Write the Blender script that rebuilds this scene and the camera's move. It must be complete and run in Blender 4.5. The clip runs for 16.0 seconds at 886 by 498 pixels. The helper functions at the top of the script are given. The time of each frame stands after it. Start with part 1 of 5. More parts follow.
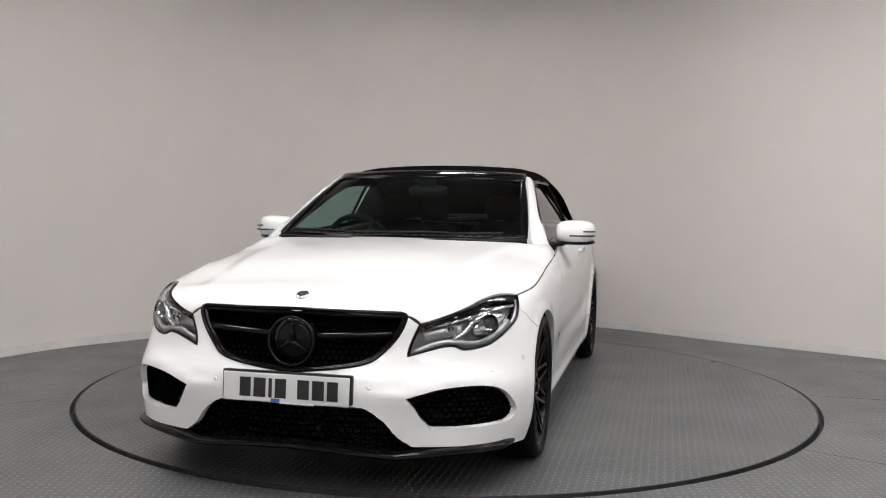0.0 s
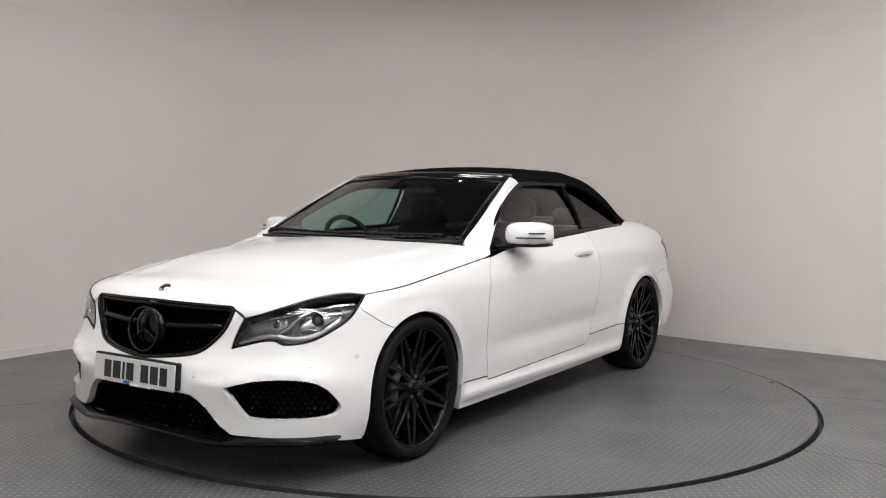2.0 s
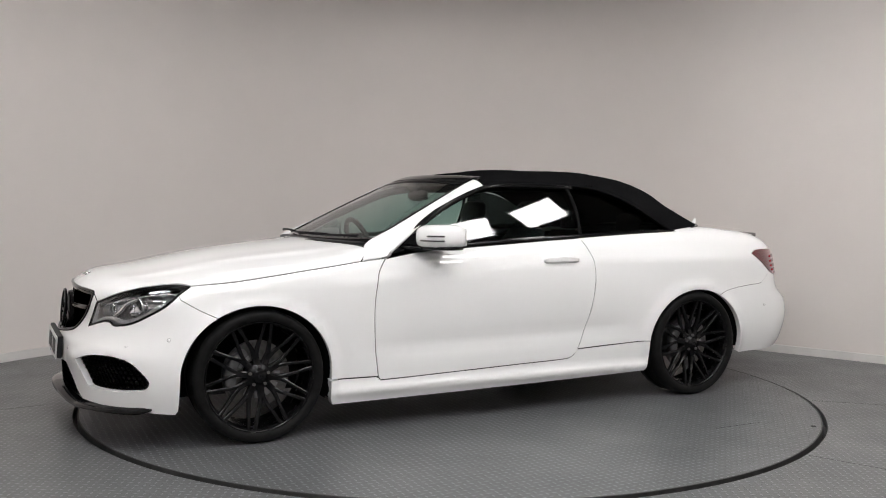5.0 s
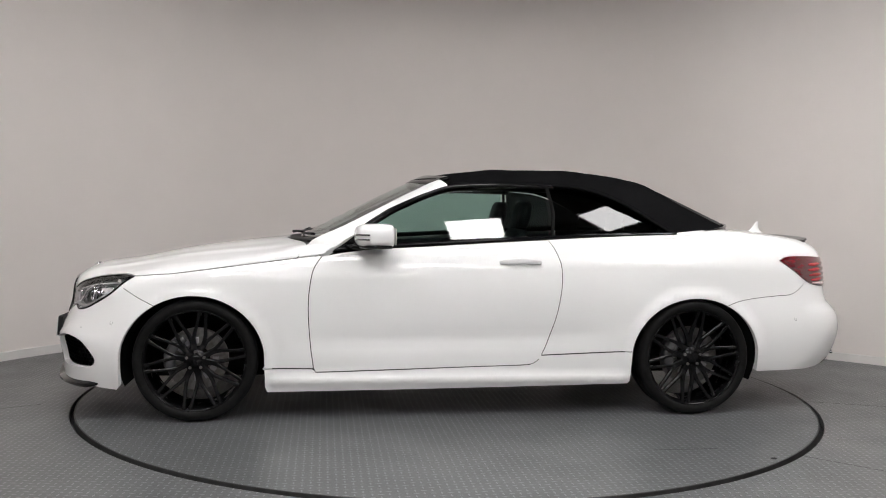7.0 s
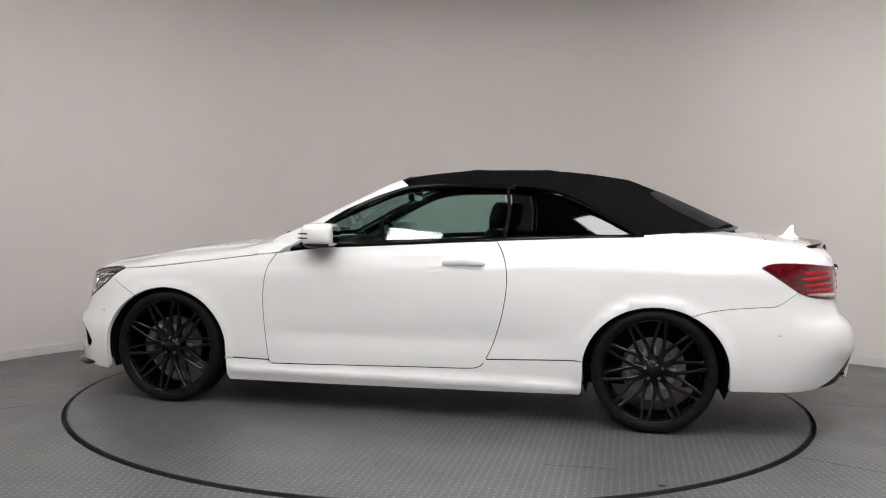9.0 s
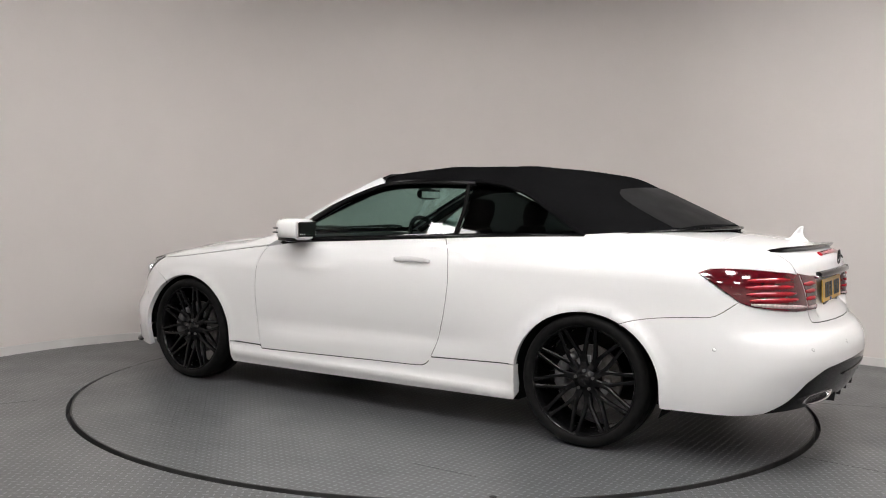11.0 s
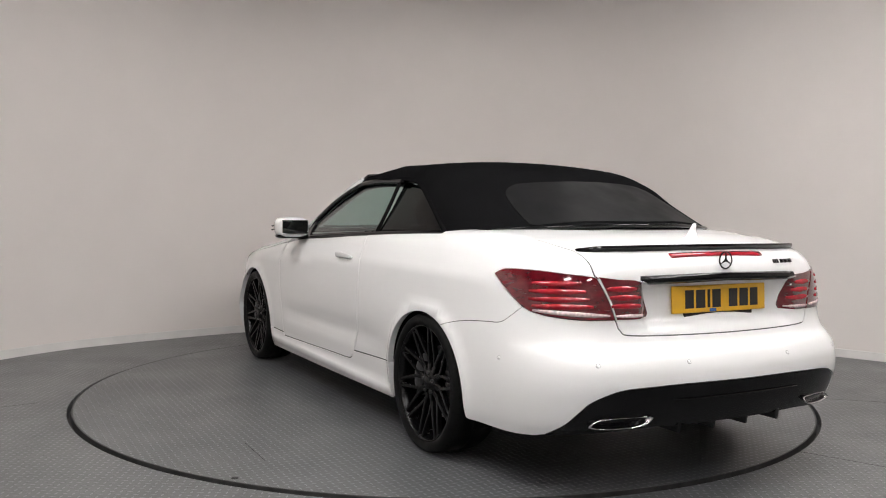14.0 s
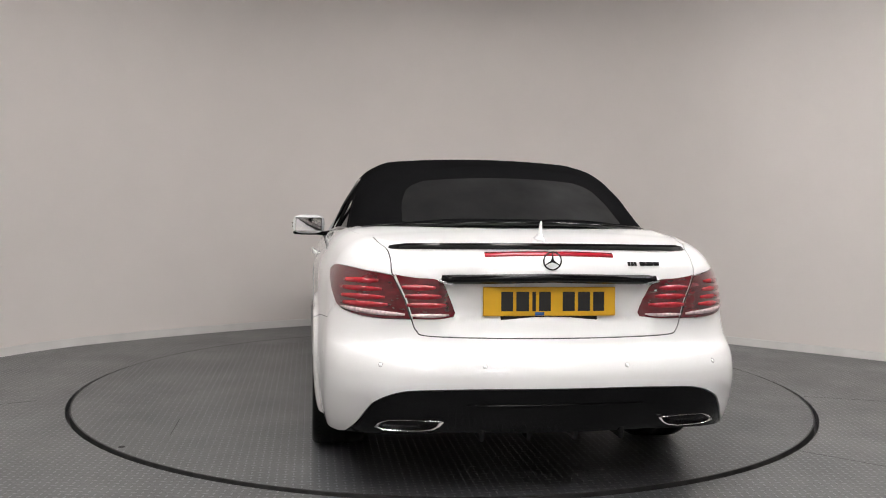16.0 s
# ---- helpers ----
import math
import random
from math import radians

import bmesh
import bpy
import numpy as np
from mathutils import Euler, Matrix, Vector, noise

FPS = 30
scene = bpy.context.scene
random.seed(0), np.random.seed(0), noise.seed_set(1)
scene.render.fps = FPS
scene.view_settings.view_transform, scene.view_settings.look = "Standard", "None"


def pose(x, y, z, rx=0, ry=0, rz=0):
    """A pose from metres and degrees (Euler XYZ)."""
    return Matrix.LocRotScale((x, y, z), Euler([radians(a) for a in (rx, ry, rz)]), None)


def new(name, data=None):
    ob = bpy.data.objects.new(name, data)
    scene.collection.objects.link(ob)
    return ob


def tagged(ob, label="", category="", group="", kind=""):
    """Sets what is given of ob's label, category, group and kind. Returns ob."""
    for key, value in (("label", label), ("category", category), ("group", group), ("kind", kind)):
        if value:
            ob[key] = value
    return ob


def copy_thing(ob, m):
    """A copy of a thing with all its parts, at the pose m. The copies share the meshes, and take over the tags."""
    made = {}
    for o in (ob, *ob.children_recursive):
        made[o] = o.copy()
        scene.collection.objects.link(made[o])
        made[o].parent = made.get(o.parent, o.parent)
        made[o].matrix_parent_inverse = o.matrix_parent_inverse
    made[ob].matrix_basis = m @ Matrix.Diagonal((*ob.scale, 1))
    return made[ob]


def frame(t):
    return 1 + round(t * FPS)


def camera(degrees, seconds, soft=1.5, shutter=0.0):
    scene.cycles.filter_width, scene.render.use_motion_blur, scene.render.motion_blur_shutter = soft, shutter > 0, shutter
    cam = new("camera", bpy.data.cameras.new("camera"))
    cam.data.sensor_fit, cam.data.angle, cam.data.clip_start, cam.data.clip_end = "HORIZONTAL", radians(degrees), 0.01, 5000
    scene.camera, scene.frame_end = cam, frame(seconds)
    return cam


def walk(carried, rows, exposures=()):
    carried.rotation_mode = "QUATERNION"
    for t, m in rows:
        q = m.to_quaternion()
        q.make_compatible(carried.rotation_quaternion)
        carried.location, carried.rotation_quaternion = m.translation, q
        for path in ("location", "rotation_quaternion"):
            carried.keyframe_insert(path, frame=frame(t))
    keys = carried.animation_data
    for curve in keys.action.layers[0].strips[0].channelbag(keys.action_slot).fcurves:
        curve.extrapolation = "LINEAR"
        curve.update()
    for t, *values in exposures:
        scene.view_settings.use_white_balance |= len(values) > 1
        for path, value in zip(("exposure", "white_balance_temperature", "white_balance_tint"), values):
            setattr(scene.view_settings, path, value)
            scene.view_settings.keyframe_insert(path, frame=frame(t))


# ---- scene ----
# turn of the table and aim of the camera: seconds, degrees of turn, camera yaw, pitch, lean
TURNS = [
    (0.0, 13.65, 0.33, -3.09, 0.71), (0.5, 18.58, 0.33, -3.03, 0.66), (1.0, 23.33, 0.23, -3.01, 0.53),
    (1.5, 28.16, 0.21, -3.01, 0.52), (2.0, 33.00, 0.29, -2.99, 0.63), (2.5, 37.68, 0.29, -3.05, 0.70),
    (3.0, 42.52, 0.40, -3.00, 0.63), (3.5, 47.40, 0.41, -2.91, 0.58), (4.0, 52.29, 0.48, -2.84, 0.63),
    (4.5, 57.15, 0.51, -2.80, 0.68), (7.0, 82.02, 0.35, -2.76, 0.87), (7.5, 86.84, 0.19, -2.75, 0.93),
    (8.0, 92.09, 0.02, -2.70, 0.99), (8.5, 96.93, -0.05, -2.68, 0.95), (9.0, 101.80, -0.07, -2.70, 0.93),
    (11.5, 127.24, 0.24, -2.88, 1.30), (12.0, 132.03, 0.23, -2.80, 1.32), (12.5, 136.80, 0.10, -2.78, 1.19),
    (13.0, 141.74, 0.04, -2.80, 0.98), (13.5, 146.85, 0.10, -2.88, 0.78), (14.0, 151.72, 0.17, -2.94, 0.70),
    (14.5, 156.57, 0.21, -3.01, 0.79), (15.0, 161.72, 0.25, -3.02, 0.69), (15.5, 166.76, 0.22, -3.03, 0.69),
    (16.0, 171.56, 0.08, -3.04, 0.81),
]


def aim(yaw, pitch, lean):
    return pose(0, -5.601, 1.152) @ pose(0, 0, 0, 0, 0, yaw) @ pose(0, 0, 0, 90 + pitch) @ pose(0, 0, 0, 0, 0, lean)


cam = camera(52.86, 16.0, soft=1.05)
walk(cam, [(t, aim(yaw, pitch, lean)) for t, turn, yaw, pitch, lean in TURNS], exposures=[(0.0, 0.0, 6500, 10.2), (9.0, 0.0, 6500, 10.2), (12.0, 0.11, 6600, 10.8), (16.0, 0.0, 6600, 10.8)])

# ---- light ----
world = bpy.data.worlds.new("studio_world")
scene.world = world
world.use_nodes = True
world.node_tree.nodes["Background"].inputs[0].default_value = (0.75, 0.80, 0.9, 1)
world.node_tree.nodes["Background"].inputs[1].default_value = 0.05


# ---- materials ----
class Mat:
    """A small builder round a principled material."""

    def __init__(self, name, color, rough=0.5, metal=0.0, coat=0.0, spec=0.5):
        self.m = bpy.data.materials.new(name)
        self.m.use_nodes = True
        self.nt = self.m.node_tree
        self.b = self.nt.nodes["Principled BSDF"]
        self.b.inputs["Base Color"].default_value = (*color, 1)
        self.b.inputs["Roughness"].default_value = rough
        self.b.inputs["Metallic"].default_value = metal
        self.b.inputs["Coat Weight"].default_value = coat
        self.b.inputs["Coat Roughness"].default_value = 0.03
        self.b.inputs["Specular IOR Level"].default_value = spec
        self.color = color

    def node(self, kind, **values):
        n = self.nt.nodes.new(kind)
        for key, value in values.items():
            n.inputs[key].default_value = value
        return n

    def link(self, a, out, b, into):
        self.nt.links.new(a.outputs[out], b.inputs[into])

    def coords(self, scale=(1, 1, 1)):
        tc = self.node("ShaderNodeTexCoord")
        mp = self.node("ShaderNodeMapping", Scale=scale)
        self.link(tc, "Object", mp, "Vector")
        return mp

    def mottle(self, scale, amount, detail=4.0, stretch=(1, 1, 1)):
        """Colour variation: multiplies the colour by 1 +- amount."""
        mp = self.coords(stretch)
        nz = self.node("ShaderNodeTexNoise", Scale=scale, Detail=detail)
        self.link(mp, "Vector", nz, "Vector")
        rp = self.node("ShaderNodeMapRange")
        rp.inputs["From Min"].default_value, rp.inputs["From Max"].default_value = 0.3, 0.7
        rp.inputs["To Min"].default_value, rp.inputs["To Max"].default_value = 1 - amount, 1 + amount
        self.link(nz, "Fac", rp, "Value")
        mul = self.node("ShaderNodeVectorMath")
        mul.operation = "MULTIPLY"
        inp = self.b.inputs["Base Color"]
        if inp.is_linked:
            self.nt.links.new(inp.links[0].from_socket, mul.inputs[0])
        else:
            mul.inputs[0].default_value = self.color
        self.link(rp, "Result", mul, 1)
        self.link(mul, "Vector", self.b, "Base Color")
        return self

    def roughen(self, scale, low, high, stretch=(1, 1, 1)):
        mp = self.coords(stretch)
        nz = self.node("ShaderNodeTexNoise", Scale=scale, Detail=3.0)
        self.link(mp, "Vector", nz, "Vector")
        rp = self.node("ShaderNodeMapRange")
        rp.inputs["From Min"].default_value, rp.inputs["From Max"].default_value = 0.3, 0.7
        rp.inputs["To Min"].default_value, rp.inputs["To Max"].default_value = low, high
        self.link(nz, "Fac", rp, "Value")
        self.link(rp, "Result", self.b, "Roughness")
        return self

    def bump(self, scale, strength, distance=0.002, stretch=(1, 1, 1), source=None):
        if source is None:
            mp = self.coords(stretch)
            source = self.node("ShaderNodeTexNoise", Scale=scale, Detail=3.0)
            self.link(mp, "Vector", source, "Vector")
            out = "Fac"
        else:
            source, out = source
        bp = self.node("ShaderNodeBump", Strength=strength, Distance=distance)
        self.link(source, out, bp, "Height")
        if self.b.inputs["Normal"].is_linked:
            self.nt.links.new(self.b.inputs["Normal"].links[0].from_socket, bp.inputs["Normal"])
        self.link(bp, "Normal", self.b, "Normal")
        return self

    def calc(self, op, a, b=None):
        n = self.node("ShaderNodeMath")
        n.operation = op
        for i, v in enumerate((a, b)):
            if v is None:
                continue
            if isinstance(v, (int, float)):
                n.inputs[i].default_value = v
            else:
                self.nt.links.new(v, n.inputs[i])
        return n.outputs[0]


def tread(m, pitch=0.035):
    """Raised lozenges of a studded safety floor, two ways round in turn."""
    tc = m.node("ShaderNodeTexCoord")
    sp = m.node("ShaderNodeSeparateXYZ")
    m.link(tc, "Object", sp, "Vector")
    x = m.calc("DIVIDE", sp.outputs[0], pitch)
    y = m.calc("DIVIDE", sp.outputs[1], pitch)
    odd = m.calc("MODULO", m.calc("ADD", m.calc("FLOOR", x), m.calc("FLOOR", y)), 2.0)
    odd = m.calc("ABSOLUTE", odd)
    fx = m.calc("SUBTRACT", m.calc("FRACT", x), 0.5)
    fy = m.calc("SUBTRACT", m.calc("FRACT", y), 0.5)
    ax, ay = m.calc("ABSOLUTE", fx), m.calc("ABSOLUTE", fy)
    one = m.calc("ADD", m.calc("MULTIPLY", ax, 2.0), m.calc("MULTIPLY", ay, 6.0))
    two = m.calc("ADD", m.calc("MULTIPLY", ax, 6.0), m.calc("MULTIPLY", ay, 2.0))
    mix = m.calc("ADD", m.calc("MULTIPLY", one, odd), m.calc("MULTIPLY", two, m.calc("SUBTRACT", 1.0, odd)))
    h = m.node("ShaderNodeMapRange")
    h.inputs["From Min"].default_value, h.inputs["From Max"].default_value = 0.75, 1.0
    h.inputs["To Min"].default_value, h.inputs["To Max"].default_value = 1.0, 0.0
    m.nt.links.new(mix, h.inputs["Value"])
    return h


def studded(name, color):
    m = Mat(name, color, 0.42)
    m.mottle(0.9, 0.10).mottle(9.0, 0.07).mottle(60.0, 0.05)
    m.roughen(2.2, 0.30, 0.42)
    h = tread(m)
    m.bump(0, 1.0, 0.008, source=(h, "Result"))
    # stud tops paler, gaps darker: highlights and shade of the relief put into colour
    mul = m.node("ShaderNodeVectorMath")
    mul.operation = "MULTIPLY"
    m.nt.links.new(m.b.inputs["Base Color"].links[0].from_socket, mul.inputs[0])
    stud_shading = m.calc("ADD", m.calc("MULTIPLY", h.outputs[0], 1.05), 0.76)
    m.nt.links.new(stud_shading, mul.inputs[1])
    m.link(mul, "Vector", m.b, "Base Color")
    return m.m


M = {}
M["floor"] = studded("studded_grey_floor", (0.128, 0.131, 0.134))
M["disc"] = studded("studded_grey_turntable", (0.116, 0.120, 0.124))
M["wall"] = Mat("painted_wall", (0.77, 0.72, 0.69), 0.62).mottle(0.35, 0.03).mottle(3.0, 0.012).bump(140.0, 0.05, 0.001).bump(1.2, 0.15, 0.01, (1, 1, 2)).m
M["ceiling"] = Mat("ceiling_paint", (0.16, 0.16, 0.16), 0.8).mottle(1.0, 0.06).m
M["skirting"] = Mat("white_skirting", (0.74, 0.72, 0.70), 0.4).mottle(6.0, 0.05).m
M["rubber"] = Mat("black_rubber", (0.018, 0.018, 0.019), 0.6).mottle(20.0, 0.2).m
M["seam"] = Mat("dark_joint", (0.03, 0.03, 0.03), 0.8).mottle(30.0, 0.2).m
M["edge"] = Mat("worn_edge_rubber", (0.03, 0.03, 0.03), 0.5).mottle(15.0, 0.4).m
M["steel"] = Mat("worn_steel", (0.35, 0.35, 0.35), 0.4, 1.0).mottle(40.0, 0.2).m
lamp_mat = Mat("led_diffuser", (0.9, 0.9, 0.9), 0.5)
lamp_mat.b.inputs["Emission Color"].default_value = (1.0, 0.985, 0.98, 1)
lamp_mat.b.inputs["Emission Strength"].default_value = 26.8
M["led"] = lamp_mat.m
M["led_frame"] = Mat("white_aluminium", (0.75, 0.75, 0.75), 0.4).m


# ---- mesh helpers ----
def mesh_object(name, bm, material, parent=None, label="", smooth=True):
    me = bpy.data.meshes.new(name)
    bm.to_mesh(me)
    bm.free()
    for poly in me.polygons:
        poly.use_smooth = smooth
    ob = new(name, me)
    for mm in material if isinstance(material, (list, tuple)) else [material]:
        me.materials.append(M[mm])
    if parent:
        ob.parent = parent
    if label:
        ob["label"] = label
    return ob


def part(name, bm, material, parent, label="", smooth=True):
    return mesh_object(name, bm, material, parent, label, smooth)


def box(bm, x0, x1, y0, y1, z0, z1, bevel=0.0):
    r = bmesh.ops.create_cube(bm, size=1.0, matrix=Matrix.Translation(((x0 + x1) / 2, (y0 + y1) / 2, (z0 + z1) / 2)) @ Matrix.Diagonal((x1 - x0, y1 - y0, z1 - z0, 1)))
    if bevel:
        es = list({e for v in r["verts"] for e in v.link_edges})
        bmesh.ops.bevel(bm, geom=es, offset=bevel, segments=2, affect="EDGES", profile=0.5)
    return bm


def spline(points, n=8, closed=False):
    """Catmull-Rom through the points."""
    pts = [Vector(q) for q in points]
    out = []
    count = len(pts)
    for i in range(count if closed else count - 1):
        if closed:
            a, b, c, d = pts[i - 1], pts[i], pts[(i + 1) % count], pts[(i + 2) % count]
        else:
            a, b, c, d = pts[max(i - 1, 0)], pts[i], pts[i + 1], pts[min(i + 2, count - 1)]
        for k in range(n):
            s = k / n
            out.append(0.5 * ((2 * b) + (c - a) * s + (2 * a - 5 * b + 4 * c - d) * s * s + (3 * b - a - 3 * c + d) * s ** 3))
    if not closed:
        out.append(pts[-1])
    return out


def lathe(bm, profile, seg=64, axis="Y"):
    """Turns (radius, along) pairs about an axis."""
    rings = []
    for r, a in profile:
        ring = []
        for i in range(seg):
            c, s = math.cos(2 * math.pi * i / seg), math.sin(2 * math.pi * i / seg)
            co = (r * c, a, r * s) if axis == "Y" else (r * c, r * s, a)
            ring.append(bm.verts.new(co))
        rings.append(ring)
    for p, q in zip(rings, rings[1:]):
        for i in range(seg):
            j = (i + 1) % seg
            bm.faces.new((p[i], p[j], q[j], q[i]))
    return rings


# ---- the studio ----
WALL_LINE = [(-3.6, -9.0), (-4.05, -6.0), (-4.1, -3.5), (-3.85, -1.2), (-3.2, 0.74), (-2.48, 1.66), (-1.22, 2.60), (0.1, 3.05), (1.42, 2.69), (2.42, 1.86), (3.36, 1.12), (4.4, 0.2), (5.2, -1.2), (5.4, -3.5), (5.2, -6.0), (4.6, -9.0)]
CEILING = 3.4


def strip_wall(name, line, z0, z1, thick, material):
    """An upright band of even thickness that follows a line on the floor."""
    bm = bmesh.new()
    pts = spline([(x, y, 0) for x, y in line], 10)
    rows = []
    for i, q in enumerate(pts):
        t = (pts[min(i + 1, len(pts) - 1)] - pts[max(i - 1, 0)]).normalized()
        n = Vector((-t.y, t.x, 0))
        out = q + n * thick
        rows.append([bm.verts.new((q.x, q.y, z0)), bm.verts.new((q.x, q.y, z1)), bm.verts.new((out.x, out.y, z1)), bm.verts.new((out.x, out.y, z0))])
    for a, b in zip(rows, rows[1:]):
        for k in range(4):
            bm.faces.new((a[k], b[k], b[(k + 1) % 4], a[(k + 1) % 4]))
    bm.faces.new(rows[0])
    bm.faces.new(rows[-1][::-1])
    bmesh.ops.recalc_face_normals(bm, faces=bm.faces)
    ob = mesh_object(name, bm, material)
    for e in ob.data.edges:
        e.use_edge_sharp = False
    ob.data.set_sharp_from_angle(angle=radians(40))
    return ob


tagged(strip_wall("wall_curved", WALL_LINE, -0.01, CEILING, 0.15, "wall"), "smooth curved studio wall painted warm pale grey", "wall", kind="structure")
# unseen wall, added and kept pale to bounce light onto the car's sides
bm = box(bmesh.new(), -5, 6, -9.15, -9.0, -0.01, CEILING)
tagged(mesh_object("fill_wall_back", bm, "wall", smooth=False), "added plain pale wall behind the camera, unseen, that bounces fill light", "wall", kind="structure")
bm = box(bmesh.new(), -6, 7, -9.5, 4, CEILING, CEILING + 0.1)
tagged(mesh_object("ceiling", bm, "ceiling", smooth=False), "plain dark studio ceiling", "ceiling", kind="structure")
INNER = [(x - 0.018 * (1 if x > 0 else -1) * min(1, abs(x) / 2), y - 0.018 if y > 0 else y) for x, y in WALL_LINE]
tagged(strip_wall("baseboard", INNER, -0.008, 0.055, 0.017, "skirting"), "low white painted skirting strip along the curved wall", "skirting", kind="structure")

# floor with a round well for the turntable
R_TABLE = 2.181
bm = bmesh.new()
inner = [bm.verts.new((2.206 * math.cos(a), 2.206 * math.sin(a), -0.008)) for a in (2 * math.pi * i / 128 for i in range(128))]
low = [bm.verts.new((v.co.x, v.co.y, -0.08)) for v in inner]
outer = [bm.verts.new((v.co.x * 6.5, v.co.y * 6.5, -0.008)) for v in inner]
for i in range(128):
    j = (i + 1) % 128
    bm.faces.new((inner[i], outer[i], outer[j], inner[j]))
    bm.faces.new((low[i], inner[i], inner[j], low[j]))
tagged(mesh_object("floor", bm, "floor", smooth=False), "grey studded safety flooring with fine joints", "floor", kind="structure")
bm = bmesh.new()
lathe(bm, [(0.001, -0.06), (2.3, -0.06)], 64, "Z")
tagged(mesh_object("floor_well", bm, "rubber", smooth=False), "dark pit under the turntable", "floor", kind="structure")


def build_turntable():
    table = tagged(new("turntable"), "round grey studded car turntable set flush in the floor", "turntable")
    bm = bmesh.new()
    lathe(bm, [(0.001, 0.0), (1.0, 0.0), (2.0, 0.0), (R_TABLE - 0.008, 0.0), (R_TABLE - 0.008, -0.05)], 128, "Z")
    part("deck", bm, "disc", table, smooth=False)
    bm = bmesh.new()
    lathe(bm, [(R_TABLE - 0.007, -0.05), (R_TABLE - 0.007, 0.0008), (R_TABLE - 0.001, 0.0008), (R_TABLE, 0.0), (R_TABLE, -0.05)], 128, "Z")
    part("edge_trim", bm, "edge", table, "worn dark metal edge").data.set_sharp_from_angle(angle=radians(30))
    # a hole in the deck, drawn as a dark disc for the shade inside
    bm = bmesh.new()
    lathe(bm, [(0.001, 0.003), (0.012, 0.003), (0.016, 0.0005)], 20, "Z")
    bmesh.ops.translate(bm, vec=(-1.31, 1.687, 0), verts=bm.verts)
    part("deck_hole_mark", bm, "seam", table, "small dark disc drawn for a hole near the edge")
    bm = box(bmesh.new(), -1.12, -0.80, 1.4985, 1.5015, -0.004, 0.0006)
    part("deck_joint", bm, "seam", table, smooth=False)
    return table


turntable = build_turntable()


# ceiling lights: panels known from window reflections, plus unseen ones added for fill
def build_led_panel():
    light = tagged(new("led_panel"), "square white LED ceiling panel, of a set partly added for fill", "ceiling light", "ceiling panel lights")
    bm = bmesh.new()
    for a in ((-0.31, 0.31, -0.31, -0.29), (-0.31, 0.31, 0.29, 0.31), (-0.31, -0.29, -0.29, 0.29), (0.29, 0.31, -0.29, 0.29)):
        box(bm, *a, -0.03, 0.0)
    part("frame", bm, "led_frame", light, smooth=False)
    bm = box(bmesh.new(), -0.29, 0.29, -0.29, 0.29, -0.022, -0.004)
    part("diffuser", bm, "led", light, "glowing white diffuser", smooth=False)
    return light


# arc known from window reflections; the -95 and -42 degree panels are added fill
LIGHTS = [pose(r * math.cos(radians(a)), r * math.sin(radians(a)), CEILING, 0, 0, a) for r, a in ((2.75, -16), (2.70, -36), (2.4, -70), (3.4, -95), (2.75, -120), (2.9, -150), (3.9, -42))]
# unseen panels near and behind the camera, added as frontal fill
LIGHTS += [pose(x, y, CEILING) for x, y in ((1.9, -5.4), (-1.4, -5.6), (0.9, -4.4), (-0.7, -4.4), (1.1, -7.3), (-0.9, -7.3))]
first = build_led_panel()
first.matrix_basis = LIGHTS[0]
for place in LIGHTS[1:]:
    copy_thing(first, place)
# narrow panels with no known source, added to brighten the wall
for x, y, wide in ((1.55, 0.55, 0.29), (-1.5, 0.55, 0.29), (0.05, 1.75, 0.27)):
    half = copy_thing(first, pose(x, y, CEILING))
    half.scale = (1.0, wide, 1.0)
    half["label"] = "added narrow white panel, unseen, that brightens the wall"

# joints between the floor sheets
for a, b in (((2.215, -0.195), (3.95, -0.62)), ((1.70, -1.41), (3.2, -2.62)), ((-2.3, -0.6), (-3.7, -1.6)), ((0.55, -2.14), (0.95, -4.6))):
    a, b = Vector((*a, -0.008)), Vector((*b, -0.008))
    side = (b - a).normalized().cross(Vector((0, 0, 1))) * 0.0016
    bm = bmesh.new()
    low = [bm.verts.new(p + Vector((0, 0, 0.0003))) for p in (a + side, b + side, b - side, a - side)]
    high = [bm.verts.new(v.co + Vector((0, 0, 0.0006))) for v in low]
    bm.faces.new(high)
    for k in range(4):
        bm.faces.new((low[k], low[(k + 1) % 4], high[(k + 1) % 4], high[k]))
    bmesh.ops.recalc_face_normals(bm, faces=bm.faces)
    tagged(mesh_object("floor_joint", bm, "seam", smooth=False), "fine dark joint between floor sheets", "joint", kind="structure")


# ---- the car's master surfaces: x ahead, y to its left, z up, from the middle of the wheelbase ----
def curve(xs, ys):
    """A smooth monotone curve through points."""
    xs, ys = np.array(xs, float), np.array(ys, float)
    if xs[0] > xs[-1]:
        xs, ys = xs[::-1], ys[::-1]
    h = np.diff(xs)
    d = np.diff(ys) / h
    m = np.zeros(len(xs))
    m[0], m[-1] = d[0], d[-1]
    for i in range(1, len(xs) - 1):
        if d[i - 1] * d[i] > 0:
            w1, w2 = 2 * h[i] + h[i - 1], h[i] + 2 * h[i - 1]
            m[i] = (w1 + w2) / (w1 / d[i - 1] + w2 / d[i])

    def value(x):
        x = np.clip(np.asarray(x, float), xs[0], xs[-1])
        i = np.clip(np.searchsorted(xs, x) - 1, 0, len(h) - 1)
        s = (x - xs[i]) / h[i]
        return (ys[i] * (1 + 2 * s) * (1 - s) ** 2 + h[i] * m[i] * s * (1 - s) ** 2 + ys[i + 1] * s * s * (3 - 2 * s) + h[i] * m[i + 1] * s * s * (s - 1))

    return value


